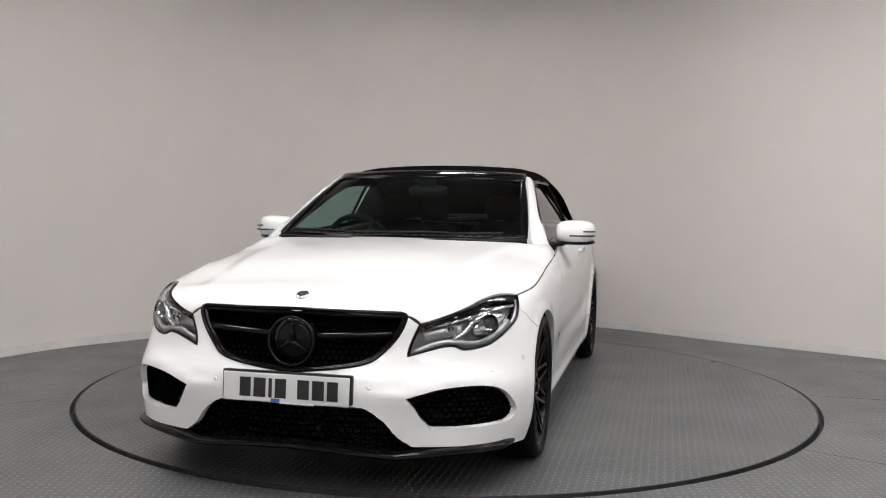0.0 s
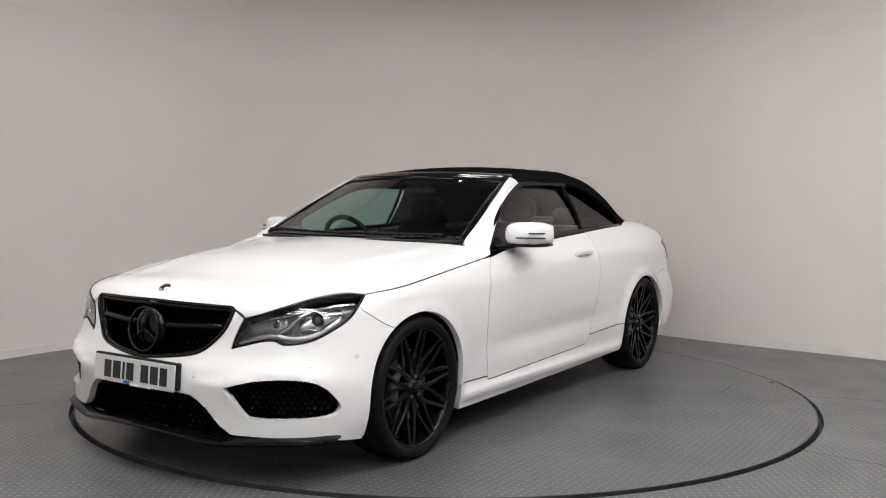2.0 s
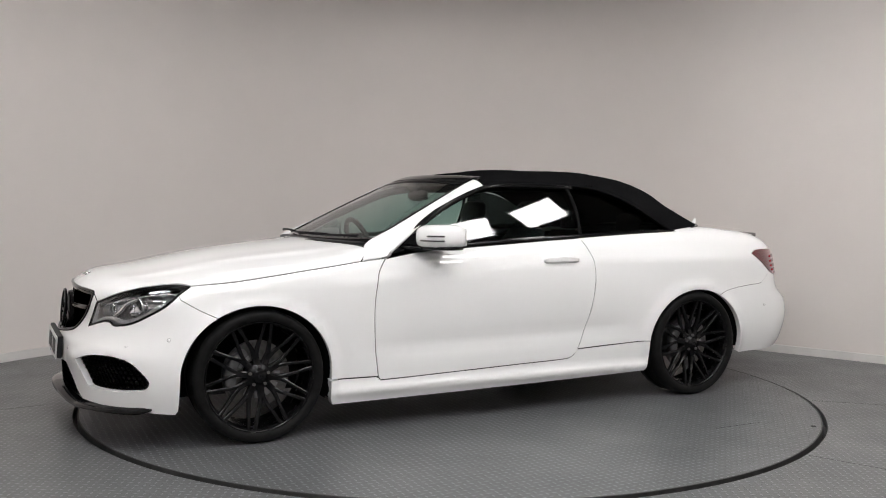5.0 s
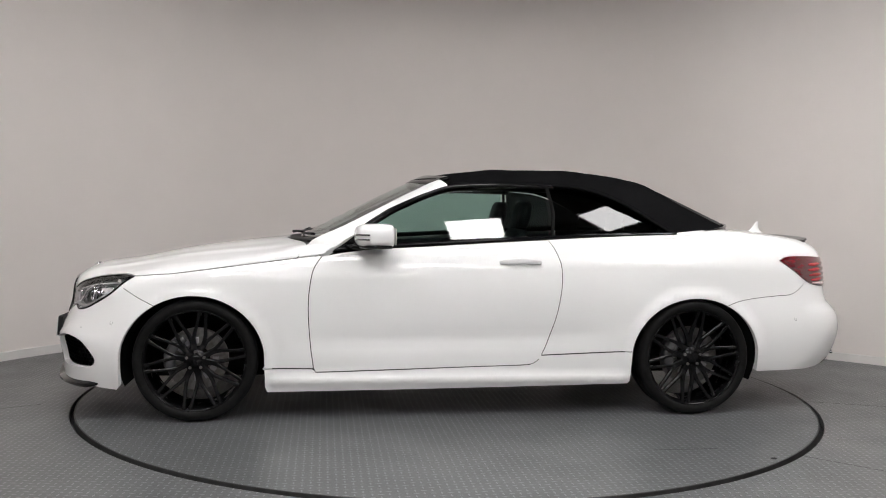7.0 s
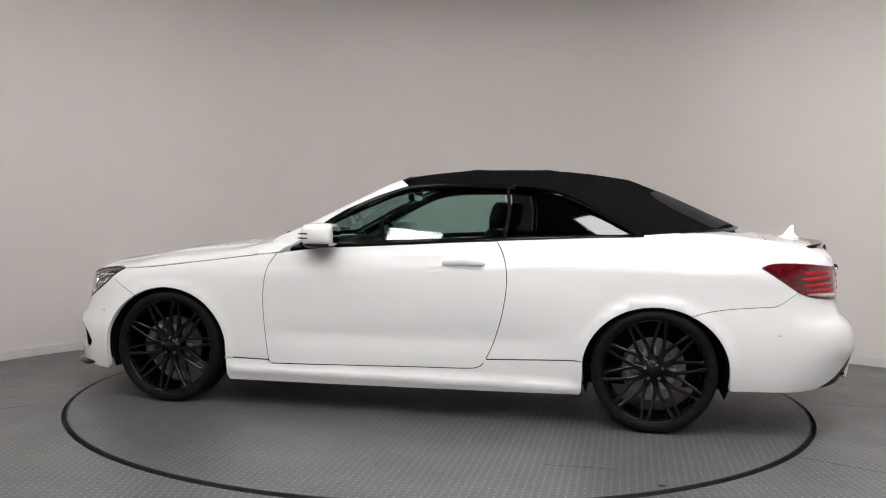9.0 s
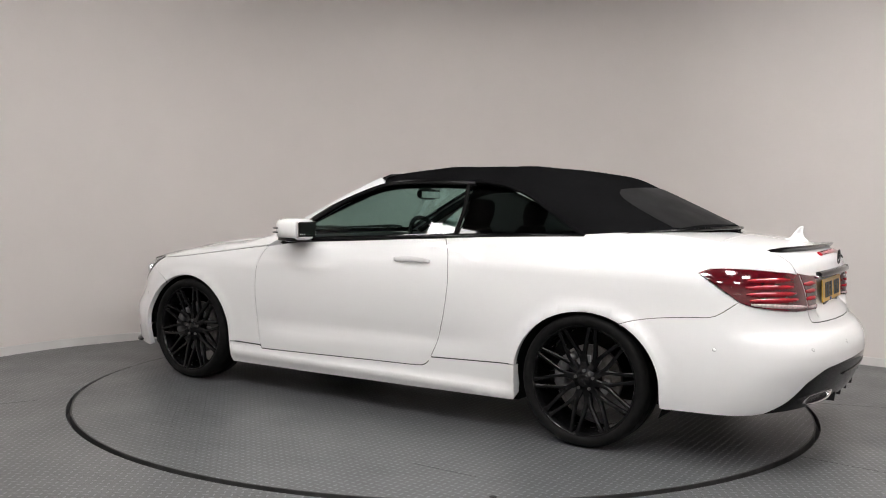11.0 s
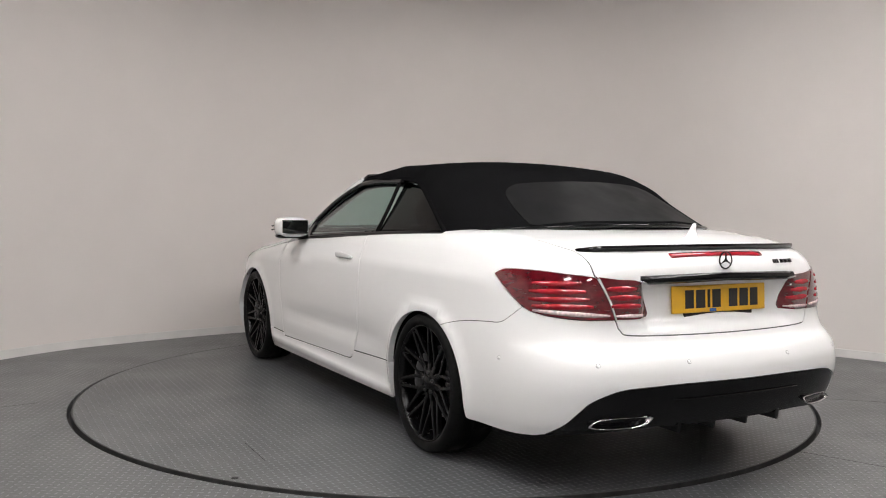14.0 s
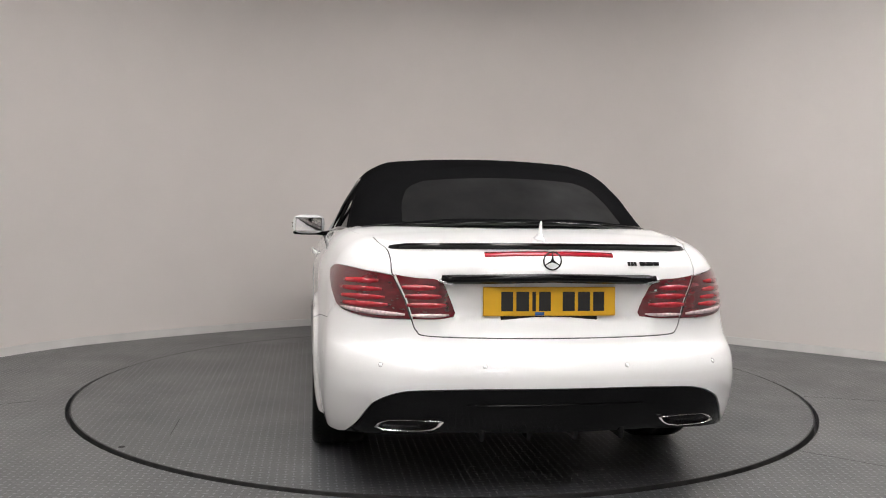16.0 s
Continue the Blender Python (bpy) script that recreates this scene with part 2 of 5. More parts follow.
WX = [-2.5, -2.2, -1.9, -1.4, -0.5, 0.4, 1.0, 1.4, 1.7, 2.0, 2.3]
WIDTHS = [
    (0.15, curve(WX, [0.74, 0.78, 0.815, 0.84, 0.845, 0.845, 0.845, 0.845, 0.85, 0.84, 0.80])),
    (0.30, curve(WX, [0.78, 0.825, 0.855, 0.878, 0.865, 0.865, 0.865, 0.875, 0.885, 0.88, 0.85])),
    (0.50, curve(WX, [0.79, 0.832, 0.864, 0.888, 0.878, 0.876, 0.88, 0.885, 0.878, 0.85, 0.81])),
    (0.70, curve(WX, [0.77, 0.80, 0.842, 0.878, 0.888, 0.885, 0.882, 0.875, 0.85, 0.805, 0.75])),
    (0.85, curve(WX, [0.72, 0.76, 0.825, 0.86, 0.866, 0.862, 0.855, 0.84, 0.80, 0.73, 0.66])),
    (0.97, curve(WX, [0.62, 0.68, 0.76, 0.805, 0.815, 0.81, 0.79, 0.75, 0.71, 0.63, 0.55])),
    (1.10, curve(WX, [0.50, 0.56, 0.64, 0.70, 0.73, 0.72, 0.69, 0.64, 0.58, 0.50, 0.45])),
]


def half_width(x, z):
    """Catmull-Rom between the width curves."""
    zs = [a for a, c in WIDTHS]
    vals = np.array([c(x) for a, c in WIDTHS])
    z = np.clip(z, zs[0], zs[-1])
    out = np.zeros(np.broadcast(x, z).shape)
    for i in range(len(zs) - 1):
        s = (z - zs[i]) / (zs[i + 1] - zs[i])
        inside = (s >= 0) & (s <= 1)
        h = zs[i + 1] - zs[i]
        lo = (vals[i + 1] - vals[i - 1]) / (zs[i + 1] - zs[i - 1]) if i else (vals[1] - vals[0]) / h
        hi = (vals[i + 2] - vals[i]) / (zs[i + 2] - zs[i]) if i + 2 < len(zs) else (vals[-1] - vals[-2]) / h
        v = vals[i] * (1 + 2 * s) * (1 - s) ** 2 + h * lo * s * (1 - s) ** 2 + vals[i + 1] * s * s * (3 - 2 * s) + h * hi * s * s * (s - 1)
        out = np.where(inside, v, out)
    # shoulder crease that rises along the flanks, and the scoop over the sill
    crease = 0.765 + 0.082 * np.clip((0.75 - x) / 1.4, 0, 1)
    fade = np.clip((1.25 - x) / 0.5, 0, 1) * np.clip((x + 2.0) / 0.7, 0, 1)
    d = (z - crease)
    out = out + fade * 0.010 * np.exp(-(np.maximum(d, 0) / 0.040) ** 1.4 - (np.maximum(-d, 0) / 0.075) ** 1.4)
    scoop = 0.42 + 0.03 * np.clip((0.8 - x) / 1.6, 0, 1)
    fade2 = np.clip((0.9 - x) / 0.3, 0, 1) * np.clip((x + 0.95) / 0.3, 0, 1)
    skirt = np.clip((1.02 - x) / 0.06, 0, 1) * np.clip((x + 1.02) / 0.06, 0, 1)
    out = out + skirt * (0.020 * np.exp(-((z - 0.205) / 0.036) ** 2))
    out = out - fade2 * 0.010 * np.exp(-((z - scoop) / 0.06) ** 2)
    return out


def arch_flare(x, z):
    """The lips round the wheel arches stand a little proud."""
    out = 0
    for cx in (1.38, -1.37):
        r = np.sqrt(((x - cx) / 1.09) ** 2 + (z - 0.323) ** 2)
        out = out + (0.010 if cx > 0 else 0.017) * np.exp(-((r - 0.342) / 0.035) ** 2)
    return out


NOSE = curve([0.10, 0.16, 0.25, 0.33, 0.40, 0.46, 0.52, 0.60, 0.68, 0.73, 0.77, 0.82, 0.9], [2.18, 2.20, 2.205, 2.21, 2.215, 2.205, 2.175, 2.15, 2.14, 2.125, 2.09, 2.0, 1.8])
STERN = curve([0.10, 0.2, 0.30, 0.38, 0.46, 0.52, 0.575, 0.62, 0.68, 0.75, 0.85, 0.94, 1.0, 1.1], [-2.26, -2.33, -2.41, -2.445, -2.465, -2.46, -2.435, -2.385, -2.365, -2.36, -2.352, -2.325, -2.27, -2.2])
SPINE = curve([-2.6, -2.36, -2.18, -1.9, -1.6, -1.2, -0.5, 0.0, 0.4, 0.75, 0.92, 1.13, 1.48, 1.82, 2.02, 2.09, 2.16, 2.3], [0.93, 0.975, 1.0, 1.035, 1.06, 1.06, 1.04, 1.01, 0.99, 0.975, 0.957, 0.934, 0.888, 0.820, 0.790, 0.768, 0.724, 0.6])
CROWN = curve([-2.5, -1.9, -1.2, -0.5, 0.2, 0.7, 1.1, 1.6, 2.3], [0.09, 0.06, 0.05, 0.06, 0.085, 0.06, 0.115, 0.115, 0.085])


def smax(a, b, k):
    h = np.maximum(k - np.abs(a - b), 0) / k
    return np.maximum(a, b) + h * h * k / 4


def body(x, y, z):
    """Negative inside the car's lower body."""
    y = np.abs(y)
    side = y - half_width(x, z) - arch_flare(x, z)
    brow = 0.402 + 0.050 * np.clip((y - 0.42) / 0.2, 0, 1) - 0.03 * np.clip((y - 0.72) / 0.1, 0, 1)
    ridge = 0.014 * np.exp(-(np.maximum(z - brow - 0.004, 0) / 0.03) ** 2) * np.exp(-(np.minimum(z - brow - 0.004, 0) / 0.09) ** 2) * np.clip((y - 0.30) / 0.12, 0, 1)
    dent = 0.052 / ((1 + np.exp((y - 0.40) / 0.012)) * (1 + np.exp((0.685 - z) / 0.012)) * (1 + np.exp((z - 0.852) / 0.006)))
    nose = x - ridge - (NOSE(z) - 0.33 * y ** 2 - 0.12 * y ** 6)
    stern = (STERN(z) + 0.20 * y ** 2 + 0.16 * y ** 6) - x + dent
    dome = 0.60 - 0.115 * np.clip((x - 0.9) / 1.15, 0, 1)
    dome = 0.006 * np.exp(-(np.maximum(y - dome, 0) / 0.028) ** 2 - (np.maximum(dome - y, 0) / 0.11) ** 2) * np.clip((x - 0.85) / 0.2, 0, 1) * np.clip((2.1 - x) / 0.3, 0, 1)
    top = z - (SPINE(x) - CROWN(x) * y ** 2 + dome)
    f = smax(side, nose, 0.20)
    f = smax(f, stern, 0.20)
    return smax(f, top, 0.075)


ROOF = curve([-2.1, -1.93, -1.75, -1.58, -1.40, -1.22, -1.05, -0.85, -0.6, -0.34, -0.1, 0.1, 0.3], [0.955, 1.022, 1.100, 1.177, 1.256, 1.320, 1.352, 1.371, 1.380, 1.375, 1.355, 1.322, 1.27])


def cabin(x, y, z):
    """Negative inside the fabric roof and the side windows."""
    y = np.abs(y)
    wide = 0.795 - 0.48 * (z - 0.95) - 0.35 * np.maximum(z - 1.1, 0) ** 2 - 0.125 * np.maximum(-1.0 - x, 0) - 0.035 * np.maximum(x + 0.1, 0)
    side = y - wide
    shift = x - 0.55 * y ** 2 * np.clip((-0.6 - x) / 0.8, 0, 1)
    top = z - (ROOF(shift) - 0.085 * y ** 2)
    return smax(side, top, 0.11)


def march(f, eye, way, reach, start=0.0, steps=160):
    """Along rays from eye: the first place where f turns negative (from outside)."""
    eye, way = np.atleast_2d(eye).astype(float), np.atleast_2d(way).astype(float)
    n = len(eye)
    lo = np.full(n, np.nan)
    hi = np.full(n, np.nan)
    ds = np.linspace(start, reach, steps)
    last = f(*(eye + way * ds[0]).T)
    for a, b in zip(ds, ds[1:]):
        now = f(*(eye + way * b).T)
        hit = (last > 0) & (now <= 0) & np.isnan(lo)
        lo[hit], hi[hit] = a, b
        last = now
    for _ in range(30):
        mid = (lo + hi) / 2
        v = f(*(eye + way * mid[:, None]).T)
        lo, hi = np.where(v > 0, mid, lo), np.where(v > 0, hi, mid)
    return eye + way * lo[:, None]


from mathutils.geometry import delaunay_2d_cdt


# ---- ways to lay a flat outline on a master surface ----
class Round:
    """About the car's long axis: (x, angle)."""

    def __init__(self, f, zc=0.45):
        self.f, self.zc = f, zc

    def flat(self, p):
        return np.stack([p[:, 0], np.arctan2(p[:, 2] - self.zc, p[:, 1]) * 0.65], 1)

    def lay(self, q):
        a = q[:, 1] / 0.65
        way = np.stack([0 * a, np.cos(a), np.sin(a)], 1)
        foot = np.stack([q[:, 0], 0 * a, 0 * a + self.zc], 1)
        return march(self.f, foot + way * 1.6, -way, 1.6)


class Hoop:
    """About an upright axis at x = cx: (angle, z)."""

    def __init__(self, f, cx, mid=0.0):
        self.f, self.cx, self.mid = f, cx, mid

    def flat(self, p):
        a = np.arctan2(p[:, 1], p[:, 0] - self.cx) - self.mid
        a = (a + np.pi) % (2 * np.pi) - np.pi
        return np.stack([a * 1.1, p[:, 2]], 1)

    def lay(self, q):
        a = q[:, 0] / 1.1 + self.mid
        way = np.stack([np.cos(a), np.sin(a), 0 * a], 1)
        foot = np.stack([0 * a + self.cx, 0 * a, q[:, 1]], 1)
        return march(self.f, foot + way * 2.2, -way, 2.2)


class Bend:
    """About an axis across the car at (cx, cz): (y, angle)."""

    def __init__(self, f, cx, cz):
        self.f, self.cx, self.cz = f, cx, cz

    def flat(self, p):
        return np.stack([p[:, 1], np.arctan2(p[:, 2] - self.cz, p[:, 0] - self.cx) * 0.6], 1)

    def lay(self, q):
        a = q[:, 1] / 0.6
        way = np.stack([np.cos(a), 0 * a, np.sin(a)], 1)
        foot = np.stack([0 * a + self.cx, q[:, 0], 0 * a + self.cz], 1)
        return march(self.f, foot + way * 1.6, -way, 1.6)


def slope(f, p):
    e = 0.003
    g = []
    for k in range(3):
        d = np.zeros(3)
        d[k] = e
        g.append(f(*(p + d).T) - f(*(p - d).T))
    g = np.stack(g, 1)
    return g / np.maximum(np.linalg.norm(g, axis=1), 1e-9)[:, None]


def bowed(points, n=6):
    return np.array([tuple(v) for v in spline(points, n)])


def straight(points):
    return np.array(points, float)


def loop(*runs):
    """Joins runs of points into one closed outline."""
    out = []
    for run in runs:
        for p in run:
            if not out or np.linalg.norm(np.array(p) - out[-1]) > 2e-3:
                out.append(np.array(p, float))
    if np.linalg.norm(out[0] - out[-1]) < 2e-3:
        out.pop()
    return np.array(out)


def mirror(points):
    """The same outline on the other side, run back."""
    p = np.array(points, float).copy()
    p[:, 1] *= -1
    return p[::-1]


def both(half):
    """A half outline that begins and ends on the middle line, closed with its mirror image."""
    return loop(half, mirror(half))


def even(q, step):
    """Points at even steps along a closed flat outline, corners kept."""
    out = []
    for a, b in zip(q, np.roll(q, -1, 0)):
        n = max(1, int(round(np.linalg.norm(b - a) / step)))
        for k in range(n):
            out.append(a + (b - a) * k / n)
    return np.array(out)


def inside(pts, rings):
    ok = np.zeros(len(pts), bool)
    for q in rings:
        for a, b in zip(q, np.roll(q, -1, 0)):
            cross = (a[1] > pts[:, 1]) != (b[1] > pts[:, 1])
            with np.errstate(divide="ignore", invalid="ignore"):
                xs = (b[0] - a[0]) * (pts[:, 1] - a[1]) / (b[1] - a[1]) + a[0]
            ok ^= cross & (pts[:, 0] < xs)
    return ok


def shrink(q, d):
    """Moves a closed flat outline inwards by d (outwards if d < 0)."""
    area = np.sum(q[:, 0] * np.roll(q[:, 1], -1) - np.roll(q[:, 0], -1) * q[:, 1])
    t = np.roll(q, -1, 0) - q
    t /= np.maximum(np.linalg.norm(t, axis=1), 1e-9)[:, None]
    n = np.stack([-t[:, 1], t[:, 0]], 1) * np.sign(area)
    m = n + np.roll(n, 1, 0)
    m /= np.maximum(np.linalg.norm(m, axis=1), 0.6)[:, None]
    return q + m * d


def skin(way, outline, holes=(), step=0.03, gap=0.0033, rim=0.014, lift=0.0):
    """Points, normals and faces of a panel laid on a master surface, with turned-in edges."""
    rings = [shrink(even(way.flat(outline), step * 0.6), gap)]
    rings += [shrink(even(way.flat(h), step * 0.5), -gap) for h in holes]
    edge_pts = np.concatenate(rings)
    lo, hi = rings[0].min(0), rings[0].max(0)
    gx, gy = np.meshgrid(np.arange(lo[0], hi[0], step), np.arange(lo[1], hi[1], step))
    gx = gx + (np.arange(gx.shape[0]) % 2)[:, None] * step / 2
    grid = np.stack([gx.ravel(), gy.ravel()], 1)
    grid = grid[inside(grid, rings)]
    if len(grid):
        near = np.array([np.min(np.sum((edge_pts - g) ** 2, 1)) for g in grid])
        grid = grid[near > (step * 0.42) ** 2]
    pts = np.concatenate([edge_pts, grid])
    links, base = [], 0
    for r in rings:
        links += [(base + i, base + (i + 1) % len(r)) for i in range(len(r))]
        base += len(r)
    cv, ce, cf, *_ = delaunay_2d_cdt([Vector(p) for p in pts], links, [], 0, 1e-7)
    flat = np.array([tuple(v) for v in cv])
    tris = np.array([f for f in cf if len(f) == 3])
    keep = inside(flat[tris].mean(1), rings)
    tris = tris[keep]
    p3 = way.lay(flat)
    ok = ~np.isnan(p3).any(1)
    tris = tris[ok[tris].all(1)]
    p3[~ok] = 0
    nrm = slope(way.f, p3)
    p3 = p3 + nrm * lift
    a, b, c = (p3[tris[:, k]] for k in range(3))
    flip = np.sum(np.cross(b - a, c - a) * nrm[tris[:, 0]], 1) < 0
    tris[flip] = tris[flip][:, ::-1]
    verts, norms, faces = list(p3), list(nrm), [tuple(t) for t in tris]
    # turned-in edge
    count = {}
    for t in faces:
        for i in range(3):
            e = (t[i], t[(i + 1) % 3])
            count[e] = True
    free = [e for e in count if (e[1], e[0]) not in count]
    if rim:
        for i, j in free:
            along = p3[j] - p3[i]
            out = np.cross(along, nrm[i])
            out /= max(np.linalg.norm(out), 1e-9)
            k = len(verts)
            verts += [p3[i], p3[j], p3[j] - nrm[j] * rim, p3[i] - nrm[i] * rim]
            norms += [out] * 4
            faces += [(k, k + 3, k + 2, k + 1)]
    return np.array(verts), np.array(norms), faces


def skin_object(name, data, material, parent, label="", flip=False):
    v, n, f = data
    if flip:
        v, n = v * (1, -1, 1), n * (1, -1, 1)
        f = [t[::-1] for t in f]
    me = bpy.data.meshes.new(name)
    me.from_pydata([tuple(p) for p in v], [], f)
    for poly in me.polygons:
        poly.use_smooth = True
    me.materials.append(M[material])
    me.normals_split_custom_set_from_vertices([tuple(p) for p in n])
    me.update()
    ob = new(name, me)
    ob.parent = parent
    if label:
        ob["label"] = label
    return ob


def pair(name, way, outline, material, parent, holes=(), label="", **kw):
    """The same panel on both sides of the car."""
    data = skin(way, outline, holes, **kw)
    return skin_object(name, data, material, parent, label), skin_object(name, data, material, parent, label, True)


def one(name, way, outline, material, parent, holes=(), label="", **kw):
    return skin_object(name, skin(way, outline, holes, **kw), material, parent, label)


def settle(way, points, lift=0.0):
    """Points brought onto the surface, and their normals."""
    p = way.lay(way.flat(np.array(points, float)))
    ok = ~np.isnan(p).any(1)
    p = p[ok]
    n = slope(way.f, p)
    return p + n * lift, n


def band(way, points, wide, lift, thick=0.004, taper=False):
    """A strip that lies along a line on a surface."""
    p, n = settle(way, points, lift)
    bm = bmesh.new()
    rows = []
    for i in range(len(p)):
        t = p[min(i + 1, len(p) - 1)] - p[max(i - 1, 0)]
        s = np.cross(t, n[i])
        s /= max(np.linalg.norm(s), 1e-9)
        w = wide / 2 * (math.sin(math.pi * (0.06 + 0.88 * i / (len(p) - 1))) ** 0.5 if taper else 1)
        a, b = p[i] + s * w, p[i] - s * w
        rows.append([bm.verts.new(c) for c in (a, p[i] + n[i] * thick * 0.25, b, b - n[i] * thick, a - n[i] * thick)])
    for q, r in zip(rows, rows[1:]):
        for k in range(5):
            bm.faces.new((q[k], q[(k + 1) % 5], r[(k + 1) % 5], r[k]))
    bm.faces.new(rows[0][::-1])
    bm.faces.new(rows[-1])
    bmesh.ops.recalc_face_normals(bm, faces=bm.faces)
    return bm


def mirrored(bm):
    out = bm.copy()
    for v in out.verts:
        v.co.y *= -1
    bmesh.ops.reverse_faces(out, faces=out.faces)
    return out


def part_pair(name, bm, material, parent, label="", smooth=True):
    other = mirrored(bm)
    return part(name, bm, material, parent, label, smooth), part(name, other, material, parent, label, smooth)


def tube(points, radius, seg=8, closed=False):
    """A round bar along a line."""
    bm = bmesh.new()
    pts = [Vector(p) for p in points]
    rings = []
    up = Vector((0.13, 0.21, 0.97)).normalized()
    for i, p in enumerate(pts):
        a = pts[i - 1] if (i or closed) else p
        b = pts[(i + 1) % len(pts)] if (i + 1 < len(pts) or closed) else p
        t = (b - a).normalized()
        s = t.cross(up)
        if s.length < 0.05:
            s = t.cross(Vector((1, 0, 0)))
        s.normalize()
        u = s.cross(t)
        r = radius[i] if isinstance(radius, (list, tuple)) else radius
        rings.append([bm.verts.new(p + (s * math.cos(2 * math.pi * k / seg) + u * math.sin(2 * math.pi * k / seg)) * r) for k in range(seg)])
    for i in range(len(rings) if closed else len(rings) - 1):
        q, r = rings[i], rings[(i + 1) % len(rings)]
        for k in range(seg):
            bm.faces.new((q[k], q[(k + 1) % seg], r[(k + 1) % seg], r[k]))
    if not closed:
        bm.faces.new(rings[0][::-1])
        bm.faces.new(rings[-1])
    bmesh.ops.recalc_face_normals(bm, faces=bm.faces)
    return bm


def blob(sections, seg=16, power=2.6):
    """A rounded body through super-elliptic sections: (centre, half width along u, half height along v, u, v)."""
    bm = bmesh.new()
    rings = []
    for c, a, b, u, v in sections:
        ring = []
        for k in range(seg):
            w = 2 * math.pi * k / seg
            cw, sw = math.cos(w), math.sin(w)
            x = abs(cw) ** (2 / power) * math.copysign(a, cw)
            y = abs(sw) ** (2 / power) * math.copysign(b, sw)
            ring.append(bm.verts.new(Vector(c) + Vector(u) * x + Vector(v) * y))
        rings.append(ring)
    for q, r in zip(rings, rings[1:]):
        for k in range(seg):
            bm.faces.new((q[k], q[(k + 1) % seg], r[(k + 1) % seg], r[k]))
    bm.faces.new(rings[0][::-1])
    bm.faces.new(rings[-1])
    bmesh.ops.recalc_face_normals(bm, faces=bm.faces)
    return bm


# ---- car materials ----
def clear(name, tint, gloss=0.03, keep=1.0):
    """A thin pane: looks through with a tint, mirrors by its angle."""
    m = Mat(name, (0.5, 0.5, 0.5))
    out = m.nt.nodes["Material Output"]
    tr = m.node("ShaderNodeBsdfTransparent", Color=(*tint, 1))
    gl = m.node("ShaderNodeBsdfGlossy", Color=(keep, keep, keep, 1), Roughness=gloss)
    lw = m.node("ShaderNodeLayerWeight", Blend=0.5)
    curve5 = m.calc("ADD", m.calc("MULTIPLY", m.calc("POWER", lw.outputs["Facing"], 4.0), 0.8), 0.045)
    mx = m.node("ShaderNodeMixShader")
    m.nt.links.new(curve5, mx.inputs[0])
    m.link(tr, "BSDF", mx, 1)
    m.link(gl, "BSDF", mx, 2)
    m.link(mx, "Shader", out, "Surface")
    return m.m


M["paint"] = Mat("white_car_paint", (0.82, 0.82, 0.815), 0.55, 0, 1.0, 0.25).mottle(1.3, 0.012).m
M["gloss_black"] = Mat("gloss_black_trim", (0.004, 0.004, 0.0045), 0.12, 0, 0.0, 0.22).mottle(14.0, 0.25).roughen(25.0, 0.06, 0.12).m
M["satin_black"] = Mat("satin_black_wheel", (0.004, 0.004, 0.0045), 0.3, 0, 0.0, 0.2).mottle(30.0, 0.25).roughen(18.0, 0.16, 0.30).m
M["plastic"] = Mat("black_grained_plastic", (0.007, 0.007, 0.0075), 0.5, spec=0.3).mottle(40.0, 0.2).bump(500.0, 0.15, 0.0005).m
M["void"] = Mat("unlit_black_cavity", (0.006, 0.006, 0.006), 0.9, spec=0.1).mottle(12.0, 0.2).m
M["tyre"] = Mat("tyre_rubber", (0.009, 0.009, 0.009), 0.55, spec=0.07).mottle(30.0, 0.25).roughen(15.0, 0.38, 0.62).bump(300.0, 0.1, 0.0006).m
cloth = Mat("black_roof_fabric", (0.0075, 0.0075, 0.008), 0.95, spec=0.0).mottle(5.0, 0.15).mottle(180.0, 0.25).bump(700.0, 0.35, 0.0008).bump(7.0, 0.12, 0.006)
M["fabric"] = cloth.m
M["glass"] = clear("green_tinted_glass", (0.57, 0.73, 0.69))
M["dark_glass"] = clear("smoked_rear_glass", (0.035, 0.04, 0.04), keep=0.5)
M["rear_glass"] = Mat("dark_rear_screen", (0.009, 0.009, 0.0095), 0.5, spec=0.08).roughen(6.0, 0.42, 0.55).m
M["lens"] = clear("clear_lamp_cover", (0.93, 0.94, 0.95), 0.02)
M["chrome"] = Mat("chrome", (0.72, 0.72, 0.73), 0.09, 1.0).roughen(30.0, 0.05, 0.16).m
M["reflector"] = Mat("lamp_reflector", (0.80, 0.80, 0.81), 0.16, 1.0).mottle(8.0, 0.1).m
M["lamp_satin"] = Mat("satin_lamp_trim", (0.36, 0.36, 0.365), 0.32, 0.8).mottle(25.0, 0.15).m
M["lamp_grey"] = Mat("lamp_housing", (0.24, 0.24, 0.245), 0.3, 0.5).mottle(30.0, 0.3).m
M["red"] = Mat("deep_red_lens", (0.10, 0.003, 0.008), 0.10, 0, 1.0).mottle(22.0, 0.3, 3, (1, 1, 3)).m
M["red_bright"] = Mat("bright_red_lens", (0.36, 0.008, 0.018), 0.2, 0, 0.4).mottle(40.0, 0.25).m
M["red_clear"] = Mat("pale_lamp_strip", (0.62, 0.47, 0.47), 0.2, 0, 0.6).mottle(90.0, 0.3).m
M["plate_white"] = Mat("white_plate", (0.62, 0.63, 0.62), 0.35).mottle(9.0, 0.05).m
M["plate_yellow"] = Mat("yellow_plate", (0.72, 0.40, 0.02), 0.35).mottle(9.0, 0.06).m
M["ink"] = Mat("plate_ink", (0.012, 0.012, 0.012), 0.5).mottle(30.0, 0.2).m
M["blue"] = Mat("blue_sticker", (0.02, 0.10, 0.35), 0.4).mottle(60.0, 0.2).m
